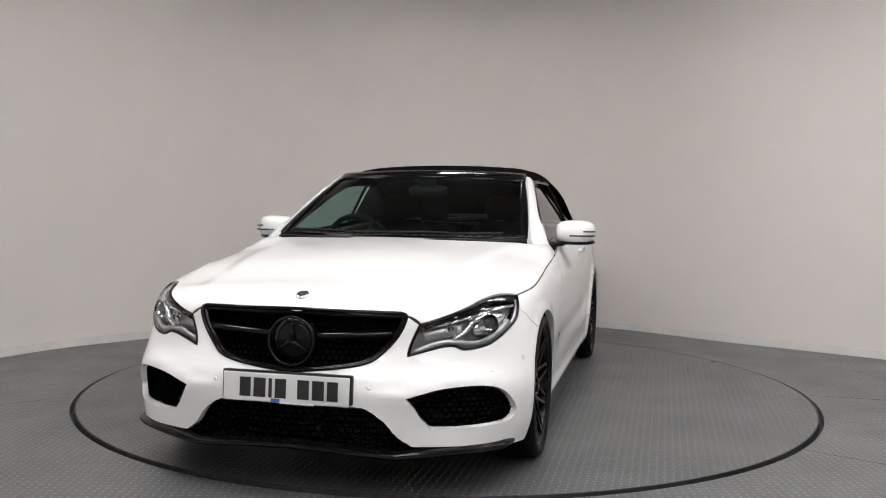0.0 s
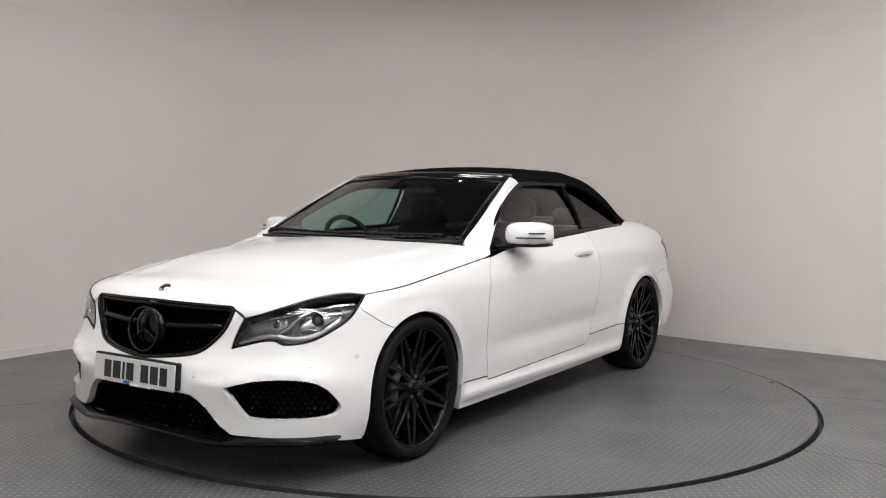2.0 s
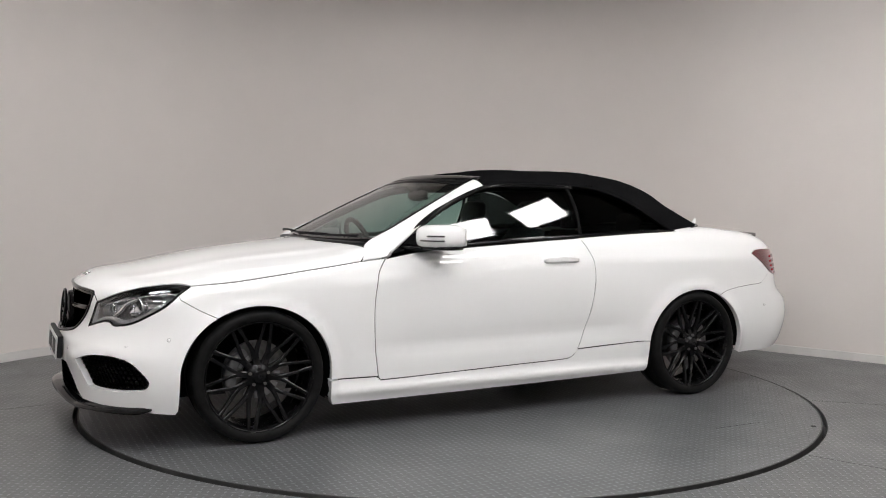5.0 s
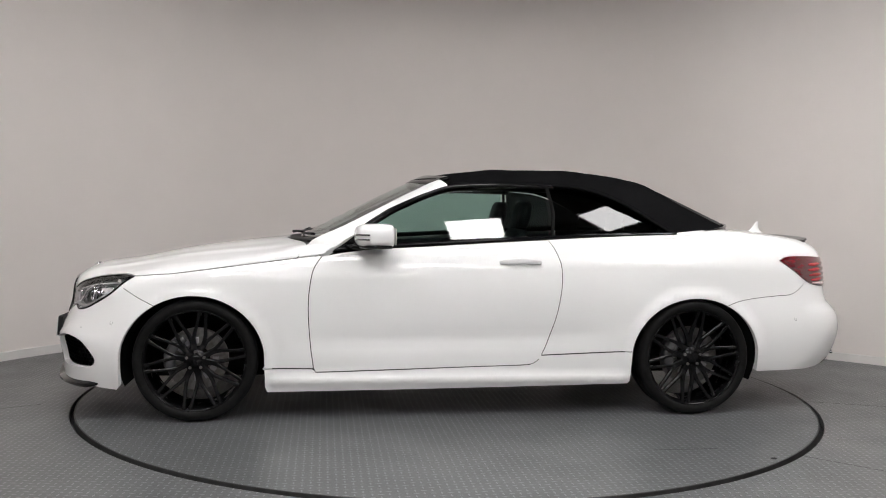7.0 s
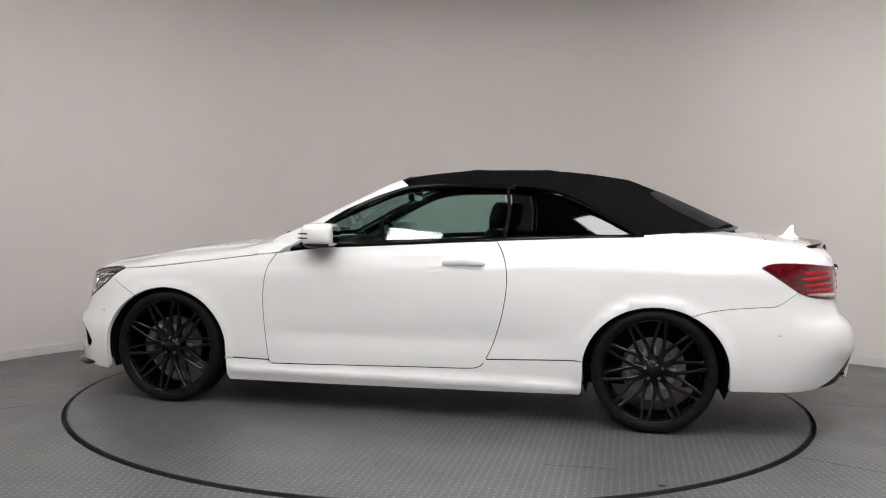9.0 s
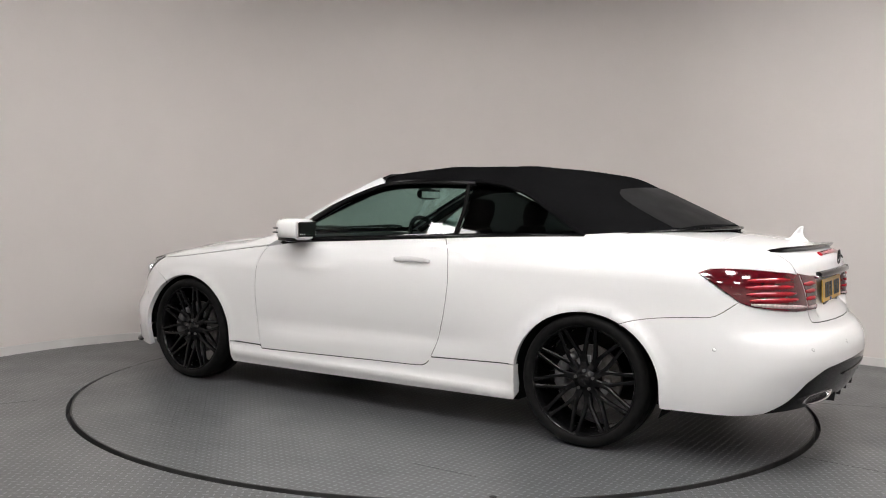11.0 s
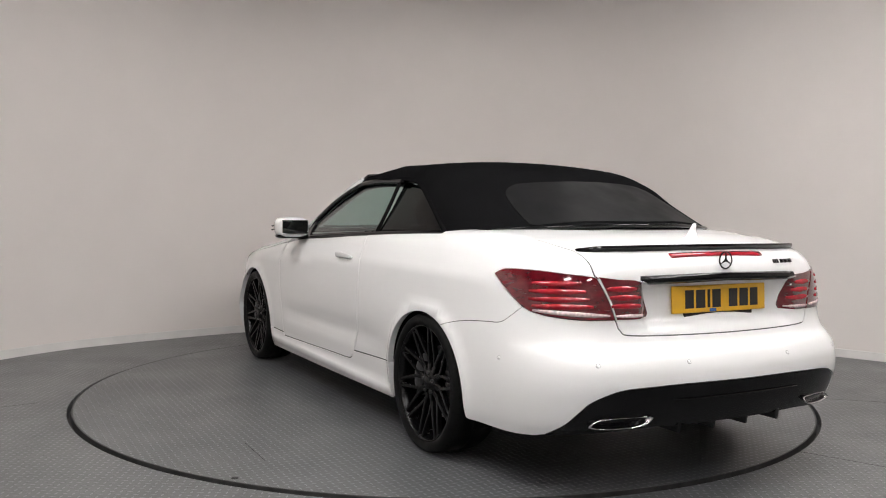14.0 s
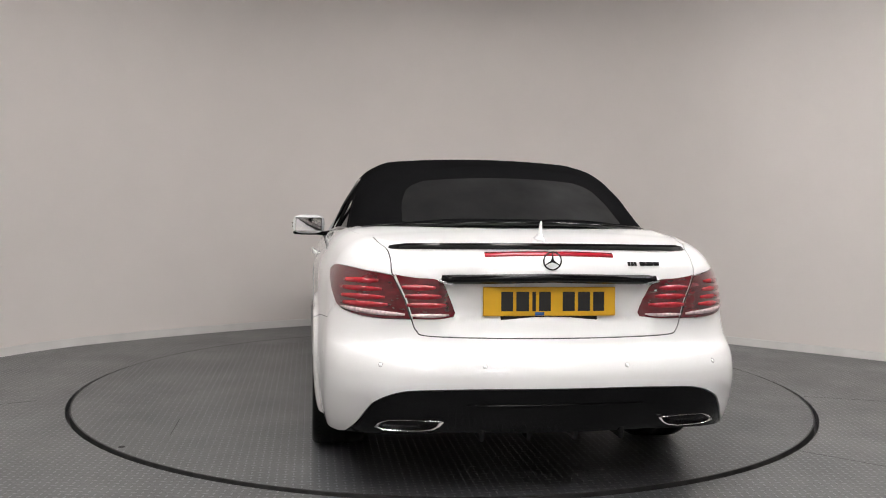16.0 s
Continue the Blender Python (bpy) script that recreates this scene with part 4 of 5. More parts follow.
def build_headlights():
    for s in (1, -1):
        outline = LAMP if s > 0 else mirror(LAMP)
        way = FRONT
        lamp = skin_object("headlight", skin(way, outline, step=0.03, gap=0.003, rim=0.02, lift=0.0), "lens", car, "clear wraparound headlight with chrome reflectors")
        skin_object("housing", skin(way, outline, step=0.035, gap=-0.003, rim=0, lift=-0.06), "lamp_grey", lamp)
        q = even(way.flat(outline), 0.015)
        p = way.lay(shrink(q, 0.005))
        p = p[~np.isnan(p).any(1)]
        n = slope(way.f, p)
        part("lamp_frame", tube([tuple(v) for v in p - n * 0.003], 0.006, 6, True), "gloss_black", lamp)
        # upper chrome strip and lower ribbed strip
        y = lambda pts: straight([(a, b * s, c) for a, b, c in pts])
        brow = bowed([(2.052, 0.500, 0.668), (1.985, 0.612, 0.713), (1.905, 0.69, 0.747), (1.81, 0.745, 0.765), (1.715, 0.800, 0.764)], 5)
        part("brow", band(way, y(brow), 0.036, -0.010, 0.012), "gloss_black", lamp, "gloss black brow over the reflectors")
        guide = bowed([(2.035, 0.545, 0.664), (1.965, 0.645, 0.695), (1.885, 0.715, 0.722), (1.80, 0.765, 0.735), (1.735, 0.802, 0.738)], 5)
        part("light_strip", band(way, y(guide), 0.009, -0.018, 0.010), "reflector", lamp, "slim bright light guide")
        foot = bowed([(2.085, 0.470, 0.567), (2.05, 0.56, 0.598), (2.02, 0.615, 0.602), (1.97, 0.70, 0.594), (1.90, 0.765, 0.620), (1.82, 0.808, 0.672)], 5)
        part("lower_strip", band(way, y(foot), 0.024, -0.014, 0.012), "lamp_satin", lamp, "satin grey lower trim")
        mid = bowed([(2.062, 0.505, 0.625), (2.03, 0.57, 0.636), (1.985, 0.645, 0.645)], 5)
        part("inner_reflector", band(way, y(mid), 0.052, -0.030, 0.012), "lamp_satin", lamp)
        arm = bowed([(2.02, 0.61, 0.610), (1.985, 0.655, 0.640), (1.955, 0.682, 0.680), (1.90, 0.715, 0.712)], 5)
        part("reflector_fin", band(way, y(arm), 0.018, -0.016, 0.02, True), "reflector", lamp, "bright curved reflector edge")
        big = bowed([(1.955, 0.690, 0.640), (1.92, 0.73, 0.655), (1.87, 0.765, 0.678), (1.80, 0.80, 0.702)], 5)
        part("main_reflector", band(way, y(big), 0.075, -0.036, 0.012, True), "reflector", lamp)
        for place, r in (((1.915, 0.735, 0.668), 0.040), ((2.01, 0.60, 0.648), 0.026)):
            p, n = settle(way, [(place[0], place[1] * s, place[2])], -0.012)
            aim_to = Vector((0.93, 0.36 * s, 0)).normalized().to_track_quat("Z", "Y").to_matrix().to_4x4()
            at = Matrix.Translation(p[0]) @ aim_to
            bm = bmesh.new()
            lathe(bm, [(r * 0.98, -0.002), (r * 1.06, -0.004), (r * 1.02, -0.01), (r * 0.8, -0.025), (r * 0.55, -0.04)], 32, "Z")
            bmesh.ops.transform(bm, matrix=at, verts=bm.verts)
            bowl = part("reflector_bowl", bm, "chrome", lamp)
            bm = bmesh.new()
            lathe(bm, [(0.001, -0.008), (r * 0.4, -0.012), (r * 0.62, -0.024), (r * 0.7, -0.034)], 32, "Z")
            bmesh.ops.transform(bm, matrix=at, verts=bm.verts)
            part("projector_lens", bm, "indicator", lamp)


def plate(name, x, z, tilt, face, backwards):
    """A number plate: its characters are plain bars."""
    m = pose(x, 0, z, 0, tilt, 180 if backwards else 0)
    bm = box(bmesh.new(), -0.006, 0.0, -0.26, 0.26, -0.0555, 0.0555, 0.004)
    bmesh.ops.transform(bm, matrix=m, verts=bm.verts)
    ob = part(name, bm, face, car, "yellow number plate" if backwards else "white number plate", smooth=False)
    left = -0.19
    for k, w in enumerate((0.046, 0.05, 0.014, 0.046, None, 0.048, 0.048, 0.044)):
        if w is None:
            left += 0.034
            continue
        bm = box(bmesh.new(), 0.0, 0.0016, left, left + w, -0.037, 0.037, 0.0004)
        bmesh.ops.transform(bm, matrix=m, verts=bm.verts)
        part("character_bar", bm, "ink", ob, smooth=False)
        left += w + 0.0125
    bm = box(bmesh.new(), 0.0, 0.0014, -0.018 - 0.04, 0.018 - 0.04, -0.0535, -0.0405)
    bmesh.ops.transform(bm, matrix=m, verts=bm.verts)
    part("sticker", bm, "blue", ob, smooth=False)
    return ob, m


build_front()
build_headlights()
front_plate, m = plate("front_plate", 2.228, 0.424, -4, "plate_white", False)
bm = box(bmesh.new(), -0.03, -0.0062, -0.268, 0.268, -0.05, 0.064, 0.006)
bmesh.ops.transform(bm, matrix=m, verts=bm.verts)
part("plate_holder", bm, "plastic", front_plate, smooth=False)
bm = box(bmesh.new(), 0.0, 0.0012, -0.02, 0.12, -0.058, -0.051)
bmesh.ops.transform(bm, matrix=m, verts=bm.verts)
part("sticker", bm, "paper", front_plate, smooth=False)


# ---- wheels ----
def spoke_mesh():
    """One Y-shaped spoke in the wheel's plane, its face towards +y."""
    bm = bmesh.new()

    def bar(stations):
        rows = []
        for r, w, half, depth, y in stations:
            c, s = math.cos(w), math.sin(w)
            along, across = Vector((c, 0, s)), Vector((-s, 0, c))
            p = along * r
            rows.append([bm.verts.new(p + across * half * k + Vector((0, yy, 0))) for k, yy in ((-1.0, y - depth), (-1.0, y - 0.003), (-0.55, y), (0.55, y), (1.0, y - 0.003), (1.0, y - depth))])
        for q, r in zip(rows, rows[1:]):
            for k in range(6):
                bm.faces.new((q[k], q[(k + 1) % 6], r[(k + 1) % 6], r[k]))
        bm.faces.new(rows[0])
        bm.faces.new(rows[-1][::-1])

    up = math.pi / 2
    bar([(0.045, up, 0.0170, 0.035, -0.030), (0.085, up, 0.0150, 0.032, -0.036), (0.118, up, 0.0165, 0.028, -0.033)])
    for s in (1, -1):
        bar([(0.100, up + s * 0.03, 0.0098, 0.028, -0.034), (0.140, up + s * 0.110, 0.0090, 0.024, -0.028), (0.200, up + s * 0.205, 0.0082, 0.022, -0.017), (0.262, up + s * 0.255, 0.0100, 0.020, -0.008)])
    bmesh.ops.recalc_face_normals(bm, faces=bm.faces)
    me = bpy.data.meshes.new("spoke")
    bm.to_mesh(me)
    bm.free()
    me.materials.append(M["satin_black"])
    return me


SPOKE = spoke_mesh()


def build_wheel(place):
    """Hub face towards +y of its own space; origin in the middle of the outer face."""
    bm = bmesh.new()
    lathe(bm, [(0.246, -0.20), (0.250, -0.05), (0.254, -0.016), (0.261, -0.004), (0.2655, 0.0), (0.2695, -0.004), (0.266, -0.012), (0.256, -0.20)], 72)
    bmesh.ops.recalc_face_normals(bm, faces=bm.faces)
    wheel = part("wheel", bm, "satin_black", car, "satin black multi-spoke alloy wheel with low-profile tyre")
    wheel.matrix_basis = place
    bm = bmesh.new()
    prof = [(0.262, -0.012), (0.272, 0.003), (0.288, 0.010), (0.304, 0.008), (0.313, 0.001), (0.3190, -0.012), (0.3220, -0.032)]
    for y in (-0.075, -0.079, -0.110, -0.114, -0.135, -0.139):
        prof.append((0.3225 if y in (-0.075, -0.114, -0.11, -0.139) else 0.3160, y))
    prof += [(0.3220, -0.17), (0.3190, -0.20), (0.308, -0.225), (0.28, -0.232), (0.246, -0.215)]
    lathe(bm, prof, 96)
    bmesh.ops.recalc_face_normals(bm, faces=bm.faces)
    part("tyre", bm, "tyre", wheel)
    # shoulder grooves
    bm = bmesh.new()
    for k in range(72):
        w = 2 * math.pi * k / 72
        box(bm, -0.0022, 0.0022, -0.052, -0.016, 0.306, 0.3205)
        bm.verts.ensure_lookup_table()
        bmesh.ops.rotate(bm, verts=bm.verts[-8:], cent=(0, 0, 0), matrix=Matrix.Rotation(w, 3, "Y"))
    tagged(part("tread_blocks", bm, "void", wheel, smooth=False), kind="stuff")
    for k in range(10):
        ob = new("spoke", SPOKE)
        ob.parent = wheel
        ob.matrix_basis = Matrix.Rotation(2 * math.pi * (k + 0.25) / 10, 4, "Y")
    bm = bmesh.new()
    lathe(bm, [(0.001, -0.014), (0.028, -0.0145), (0.032, -0.018), (0.034, -0.026), (0.056, -0.031), (0.062, -0.036), (0.062, -0.08)], 40)
    bmesh.ops.recalc_face_normals(bm, faces=bm.faces)
    part("hub_cap", bm, "satin_black", wheel)
    for k in range(5):
        w = 2 * math.pi * k / 5 + 0.3
        bm = bmesh.new()
        bmesh.ops.create_cone(bm, cap_ends=True, segments=6, radius1=0.0085, radius2=0.0075, depth=0.014, matrix=pose(0.047 * math.cos(w), -0.028, 0.047 * math.sin(w), 90))
        part("wheel_bolt", bm, "brake", wheel, smooth=False)
    bm = bmesh.new()
    lathe(bm, [(0.07, -0.085), (0.165, -0.085), (0.165, -0.11), (0.07, -0.11)], 56)
    bmesh.ops.recalc_face_normals(bm, faces=bm.faces)
    disc = part("brake_disc", bm, "brake", wheel)
    disc.data.set_sharp_from_angle(angle=radians(30))
    for k in range(12):
        bm = box(bmesh.new(), -0.011, 0.011, -0.084, -0.070, 0.082, 0.116, 0.003)
        bmesh.ops.rotate(bm, verts=bm.verts, cent=(0, 0, 0), matrix=Matrix.Rotation(2 * math.pi * k / 12, 3, "Y"))
        part("disc_tab", bm, "tab", wheel, smooth=False)
    bm = blob([((0.06 + 0.0, -0.06, 0.115), 0.02, 0.02, (0, 1, 0), (0.6, 0, 0.8)), ((0.105, -0.058, 0.085), 0.025, 0.028, (0, 1, 0), (0.78, 0, 0.62)), ((0.135, -0.058, 0.03), 0.026, 0.03, (0, 1, 0), (1, 0, 0)), ((0.135, -0.058, -0.03), 0.026, 0.03, (0, 1, 0), (1, 0, 0)), ((0.112, -0.06, -0.075), 0.02, 0.02, (0, 1, 0), (0.8, 0, -0.6))], 14, 3)
    part("brake_caliper", bm, "caliper", wheel)


for cx, cz in ((1.368, 0.322), (-1.365, 0.322)):
    out = 0.874 if cx > 0 else 0.884
    build_wheel(pose(cx, out, cz))
    build_wheel(pose(cx, -out, cz, 0, 0, 180))


# ---- windscreen and pillars ----
def screen_point(u, v):
    """u across from -1 to 1, v up from 0 to 1."""
    low = Vector((0.845 - 0.115 * u * u - 0.02 * u ** 4, 0.715 * u, 0.958 + 0.008 * u * u))
    high = Vector((0.135 - 0.065 * u * u, 0.588 * u, 1.318 - 0.028 * u * u))
    p = low.lerp(high, v)
    bulge = 0.006 * 4 * v * (1 - v)
    return p + Vector((0.42, 0, 0.9)) * bulge


def sheet(f, us, vs, thick):
    """A bent sheet with thickness over a grid of (u, v)."""
    bm = bmesh.new()
    rows = [[Vector(f(u, v)) for u in us] for v in vs]
    nu, nv = len(us), len(vs)
    layers = []
    for side in (0, 1):
        grid = []
        for j in range(nv):
            line = []
            for i in range(nu):
                du = rows[j][min(i + 1, nu - 1)] - rows[j][max(i - 1, 0)]
                dv = rows[min(j + 1, nv - 1)][i] - rows[max(j - 1, 0)][i]
                n = du.cross(dv).normalized()
                line.append(bm.verts.new(rows[j][i] - n * thick * side))
            grid.append(line)
        layers.append(grid)
    for side, grid in enumerate(layers):
        for j in range(nv - 1):
            for i in range(nu - 1):
                q = (grid[j][i], grid[j][i + 1], grid[j + 1][i + 1], grid[j + 1][i])
                bm.faces.new(q if side == 0 else q[::-1])
    a, b = layers
    ring = [(0, i) for i in range(nu)] + [(j, nu - 1) for j in range(1, nv)] + [(nv - 1, i) for i in range(nu - 2, -1, -1)] + [(j, 0) for j in range(nv - 2, 0, -1)]
    for (j, i), (k, l) in zip(ring, ring[1:] + ring[:1]):
        bm.faces.new((a[j][i], b[j][i], b[k][l], a[k][l]))
    bmesh.ops.recalc_face_normals(bm, faces=bm.faces)
    return bm


def span(a, b, n):
    return [a + (b - a) * k / (n - 1) for k in range(n)]


def pane(f, us, vs):
    """A single-skin sheet, for thin glass."""
    bm = bmesh.new()
    g = [[bm.verts.new(f(u, v)) for u in us] for v in vs]
    for j in range(len(vs) - 1):
        for i in range(len(us) - 1):
            bm.faces.new((g[j][i], g[j][i + 1], g[j + 1][i + 1], g[j + 1][i]))
    return bm


def build_windscreen():
    ws = part("windscreen", pane(screen_point, span(-0.95, 0.95, 29), span(0.03, 0.95, 17)), "glass", car, "green-tinted raked windscreen")
    for s in (1, -1):
        edge = sheet(lambda u, v: screen_point(s * u, v), span(0.935, 1.0, 4), span(0.0, 1.0, 17), 0.006)
        part("black_border", edge, "gloss_black", ws)
    part("black_border", sheet(screen_point, span(-1, 1, 29), span(-0.01, 0.04, 3), 0.006), "gloss_black", ws)
    def rail(u, v):
        p = screen_point(u, v) + Vector((0, 0, 0.004))
        p.z = min(p.z, float(ROOF(p.x)) - 0.085 * p.y ** 2 + 0.024 - 0.014 * max(0.0, v - 1.0) / 0.1)
        return p

    part("header_rail", sheet(rail, span(-1.0, 1.0, 29), span(0.93, 1.10, 5), 0.02), "gloss_black", car, "black windscreen header rail")
    # pillars
    inner = bowed([(0.79, 0.742, 0.930), (0.75, 0.722, 0.967), (0.594, 0.692, 1.038), (0.353, 0.650, 1.162), (0.144, 0.607, 1.267), (0.060, 0.590, 1.303)], 6)
    outer = bowed([(0.735, 0.828, 0.875), (0.675, 0.815, 0.905), (0.455, 0.735, 1.050), (0.270, 0.682, 1.160), (0.110, 0.643, 1.232), (0.012, 0.622, 1.268)], 6)
    bm = bmesh.new()
    rows = []
    for a, b in zip(inner, outer):
        a, b = Vector(a), Vector(b)
        t = Vector((-0.8, -0.15, 0.55)).normalized()
        n = t.cross(a - b).normalized()
        if n.y < 0:
            n = -n
        mid = (a + b) / 2 + n * 0.008
        rows.append([bm.verts.new(p) for p in (a, a.lerp(mid, 0.55) + n * 0.004, mid, b.lerp(mid, 0.55) + n * 0.004, b, b - n * 0.03, a - n * 0.03)])
    for q, r in zip(rows, rows[1:]):
        for k in range(7):
            bm.faces.new((q[k], q[(k + 1) % 7], r[(k + 1) % 7], r[k]))
    bm.faces.new(rows[0])
    bm.faces.new(rows[-1][::-1])
    bmesh.ops.recalc_face_normals(bm, faces=bm.faces)
    for ob in part_pair("windscreen_pillar", bm, "paint", car, "white painted windscreen pillar"):
        ob.data.set_sharp_from_angle(angle=radians(50))
    foot = loop(straight([(0.842, 0.851, 0.868), (0.815, 0.80, 0.915), (0.79, 0.735, 0.94), (0.72, 0.70, 0.955), (0.64, 0.78, 0.925), (0.70, 0.843, 0.886), (0.75, 0.85, 0.878)]))
    pair("pillar_foot", AROUND, foot, "paint", car, step=0.03)
    # scuttle and wipers
    bm = sheet(lambda u, v: Vector((0.895 - 0.17 * u * u + v * 0.045 - 0.065 * (1 - v), 0.70 * u, 0.949 - 0.006 * v)), span(-0.98, 0.98, 25), span(0, 1, 3), 0.01)
    part("scuttle", bm, "plastic", car)
    for y0, y1 in ((-0.60, 0.02), (0.0, 0.58)):
        pts = [screen_point(u / 0.715, 0.035) + Vector((0.02, 0, 0.010)) for u in span(y0, y1, 9)]
        wiper = part("wiper", tube(pts, 0.007, 6), "plastic", car)
        bm = tube([pts[4] + Vector((0.0, 0, 0.004)), pts[1] + Vector((0.025, 0, 0.005)), pts[0] + Vector((0.05, 0, 0.0))], [0.006, 0.007, 0.010], 6)
        part("wiper_arm", bm, "plastic", wiper)


build_windscreen()

# ---- roof and side windows ----
RAIL = bowed([(0.02, 0.605, 1.285), (-0.14, 0.618, 1.288), (-0.35, 0.625, 1.290), (-0.60, 0.628, 1.284), (-0.78, 0.64, 1.266), (-0.93, 0.665, 1.215), (-1.08, 0.70, 1.138), (-1.20, 0.73, 1.066), (-1.29, 0.745, 1.012)], 5)
BASE = bowed([(-1.29, 0.745, 1.012), (-1.45, 0.705, 1.020), (-1.57, 0.64, 1.032), (-1.68, 0.53, 1.046), (-1.77, 0.36, 1.056), (-1.83, 0.15, 1.062), (-1.845, 0.0, 1.064)], 5)
FRONT_EDGE = bowed([(0.155, 0.0, 1.33), (0.14, 0.25, 1.325), (0.09, 0.45, 1.305), (0.02, 0.605, 1.285)], 5)


def fold(x, y, z):
    """The cabin with the fabric's cross bows showing."""
    bows = sum(0.0055 * np.exp(-((x - c + 0.10 * np.abs(y)) / 0.055) ** 2) for c in (-0.30, -0.72, -1.20))
    return cabin(x, y, z) - bows * np.clip((z - 1.12) / 0.1, 0, 1)


def side_glass(x, y, z):
    """The gently bowed sheet in which the side windows lie."""
    return np.abs(y) - (0.790 - 0.49 * (z - 0.95) - 0.30 * (z - 0.95) ** 2 - 0.033 * (x + 0.3) ** 2)


def build_roof():
    roof = one("fabric_roof", Round(fold, 0.9), both(loop(FRONT_EDGE, RAIL, BASE)), "fabric", car, step=0.03, gap=0, rim=0.02, lift=0.004, label="closed black fabric roof")
    lining = skin(Round(fold, 0.9), both(loop(FRONT_EDGE, RAIL, BASE)), step=0.06, gap=0.004, rim=0, lift=-0.035)
    skin_object("roof_lining", lining, "leather", roof)
    for side in (1, -1):
        line = straight([(p[0], p[1] * side, p[2]) for p in RAIL])
        part("roof_hem", band(TOP, line, 0.022, 0.007, 0.006), "fabric", roof)
    base = np.concatenate([BASE, mirror(BASE)[1:]])
    part("roof_seal", tube([tuple(p + n * 0.003) for p, n in zip(*settle(TOP, base))], 0.009, 6), "gloss_black", roof)
    # rear window
    half = loop(bowed([(-1.385, 0.0, 1.28), (-1.375, 0.15, 1.277), (-1.352, 0.28, 1.268), (-1.33, 0.385, 1.255)], 4), bowed([(-1.345, 0.435, 1.235), (-1.385, 0.47, 1.20), (-1.50, 0.495, 1.135), (-1.66, 0.512, 1.06)], 4), bowed([(-1.685, 0.48, 1.055), (-1.75, 0.30, 1.075), (-1.80, 0.12, 1.083), (-1.81, 0.0, 1.083)], 4))
    one("rear_window", Round(fold, 0.9), both(half), "rear_glass", car, step=0.04, gap=0, rim=0.006, lift=0.0065, label="dark tinted rear window set in the fabric roof")
    # side glass
    panes = Round(side_glass, 0.9)
    door_glass = loop(straight([(0.56, 0.76, 0.975)]), bowed([(0.45, 0.72, 1.060), (0.27, 0.67, 1.162), (0.11, 0.64, 1.228), (0.0, 0.62, 1.258), (-0.14, 0.62, 1.272), (-0.35, 0.62, 1.276), (-0.535, 0.63, 1.272)], 4), straight([(-0.535, 0.63, 1.272), (-0.555, 0.70, 1.13), (-0.540, 0.77, 0.978), (0.0, 0.78, 0.952), (0.50, 0.78, 0.925)]))
    pair("side_window", panes, door_glass, "glass", car, step=0.06, gap=0, rim=0, lift=-0.004, label="green-tinted door window")
    quarter = loop(straight([(-0.575, 0.63, 1.272)]), bowed([(-0.60, 0.63, 1.274), (-0.78, 0.64, 1.258), (-0.93, 0.665, 1.207), (-1.08, 0.70, 1.130), (-1.20, 0.73, 1.058), (-1.27, 0.745, 1.016)], 4), straight([(-0.9, 0.775, 0.997), (-0.578, 0.78, 0.982), (-0.595, 0.70, 1.13)]))
    pair("quarter_window", panes, quarter, "dark_glass", car, step=0.06, gap=0, rim=0, lift=-0.004, label="dark tinted rear side window")
    # black surrounds
    upper = bowed([(0.70, 0.80, 0.905), (0.58, 0.77, 0.985), (0.455, 0.73, 1.052), (0.270, 0.68, 1.162), (0.110, 0.645, 1.234), (0.0, 0.62, 1.266), (-0.14, 0.62, 1.279), (-0.35, 0.62, 1.283), (-0.60, 0.63, 1.277)], 5)
    part_pair("window_surround", band(TOP, upper, 0.034, 0.003, 0.02), "gloss_black", car)
    part_pair("window_divider", band(TOP, bowed([(-0.556, 0.63, 1.275), (-0.577, 0.70, 1.13), (-0.560, 0.78, 0.978)], 5), 0.018, 0.0, 0.014), "void", car)
    part_pair("belt_trim", band(TOP, bowed([(0.66, 0.80, 0.908), (0.457, 0.80, 0.927), (0.1, 0.80, 0.950), (-0.2, 0.80, 0.967), (-0.527, 0.79, 0.983), (-0.85, 0.78, 0.999), (-1.185, 0.76, 1.010), (-1.30, 0.745, 1.013)], 5), 0.026, 0.004, 0.02), "gloss_black", car, "gloss black waistline trim")
    # sail panel ahead of the door glass
    sail = loop(straight([(0.70, 0.81, 0.895), (0.55, 0.765, 0.985), (0.47, 0.75, 1.02), (0.47, 0.79, 0.925)]))
    pair("sail_panel", TOP, sail, "gloss_black", car, step=0.05, gap=0, rim=0.01, lift=0.001)


build_roof()


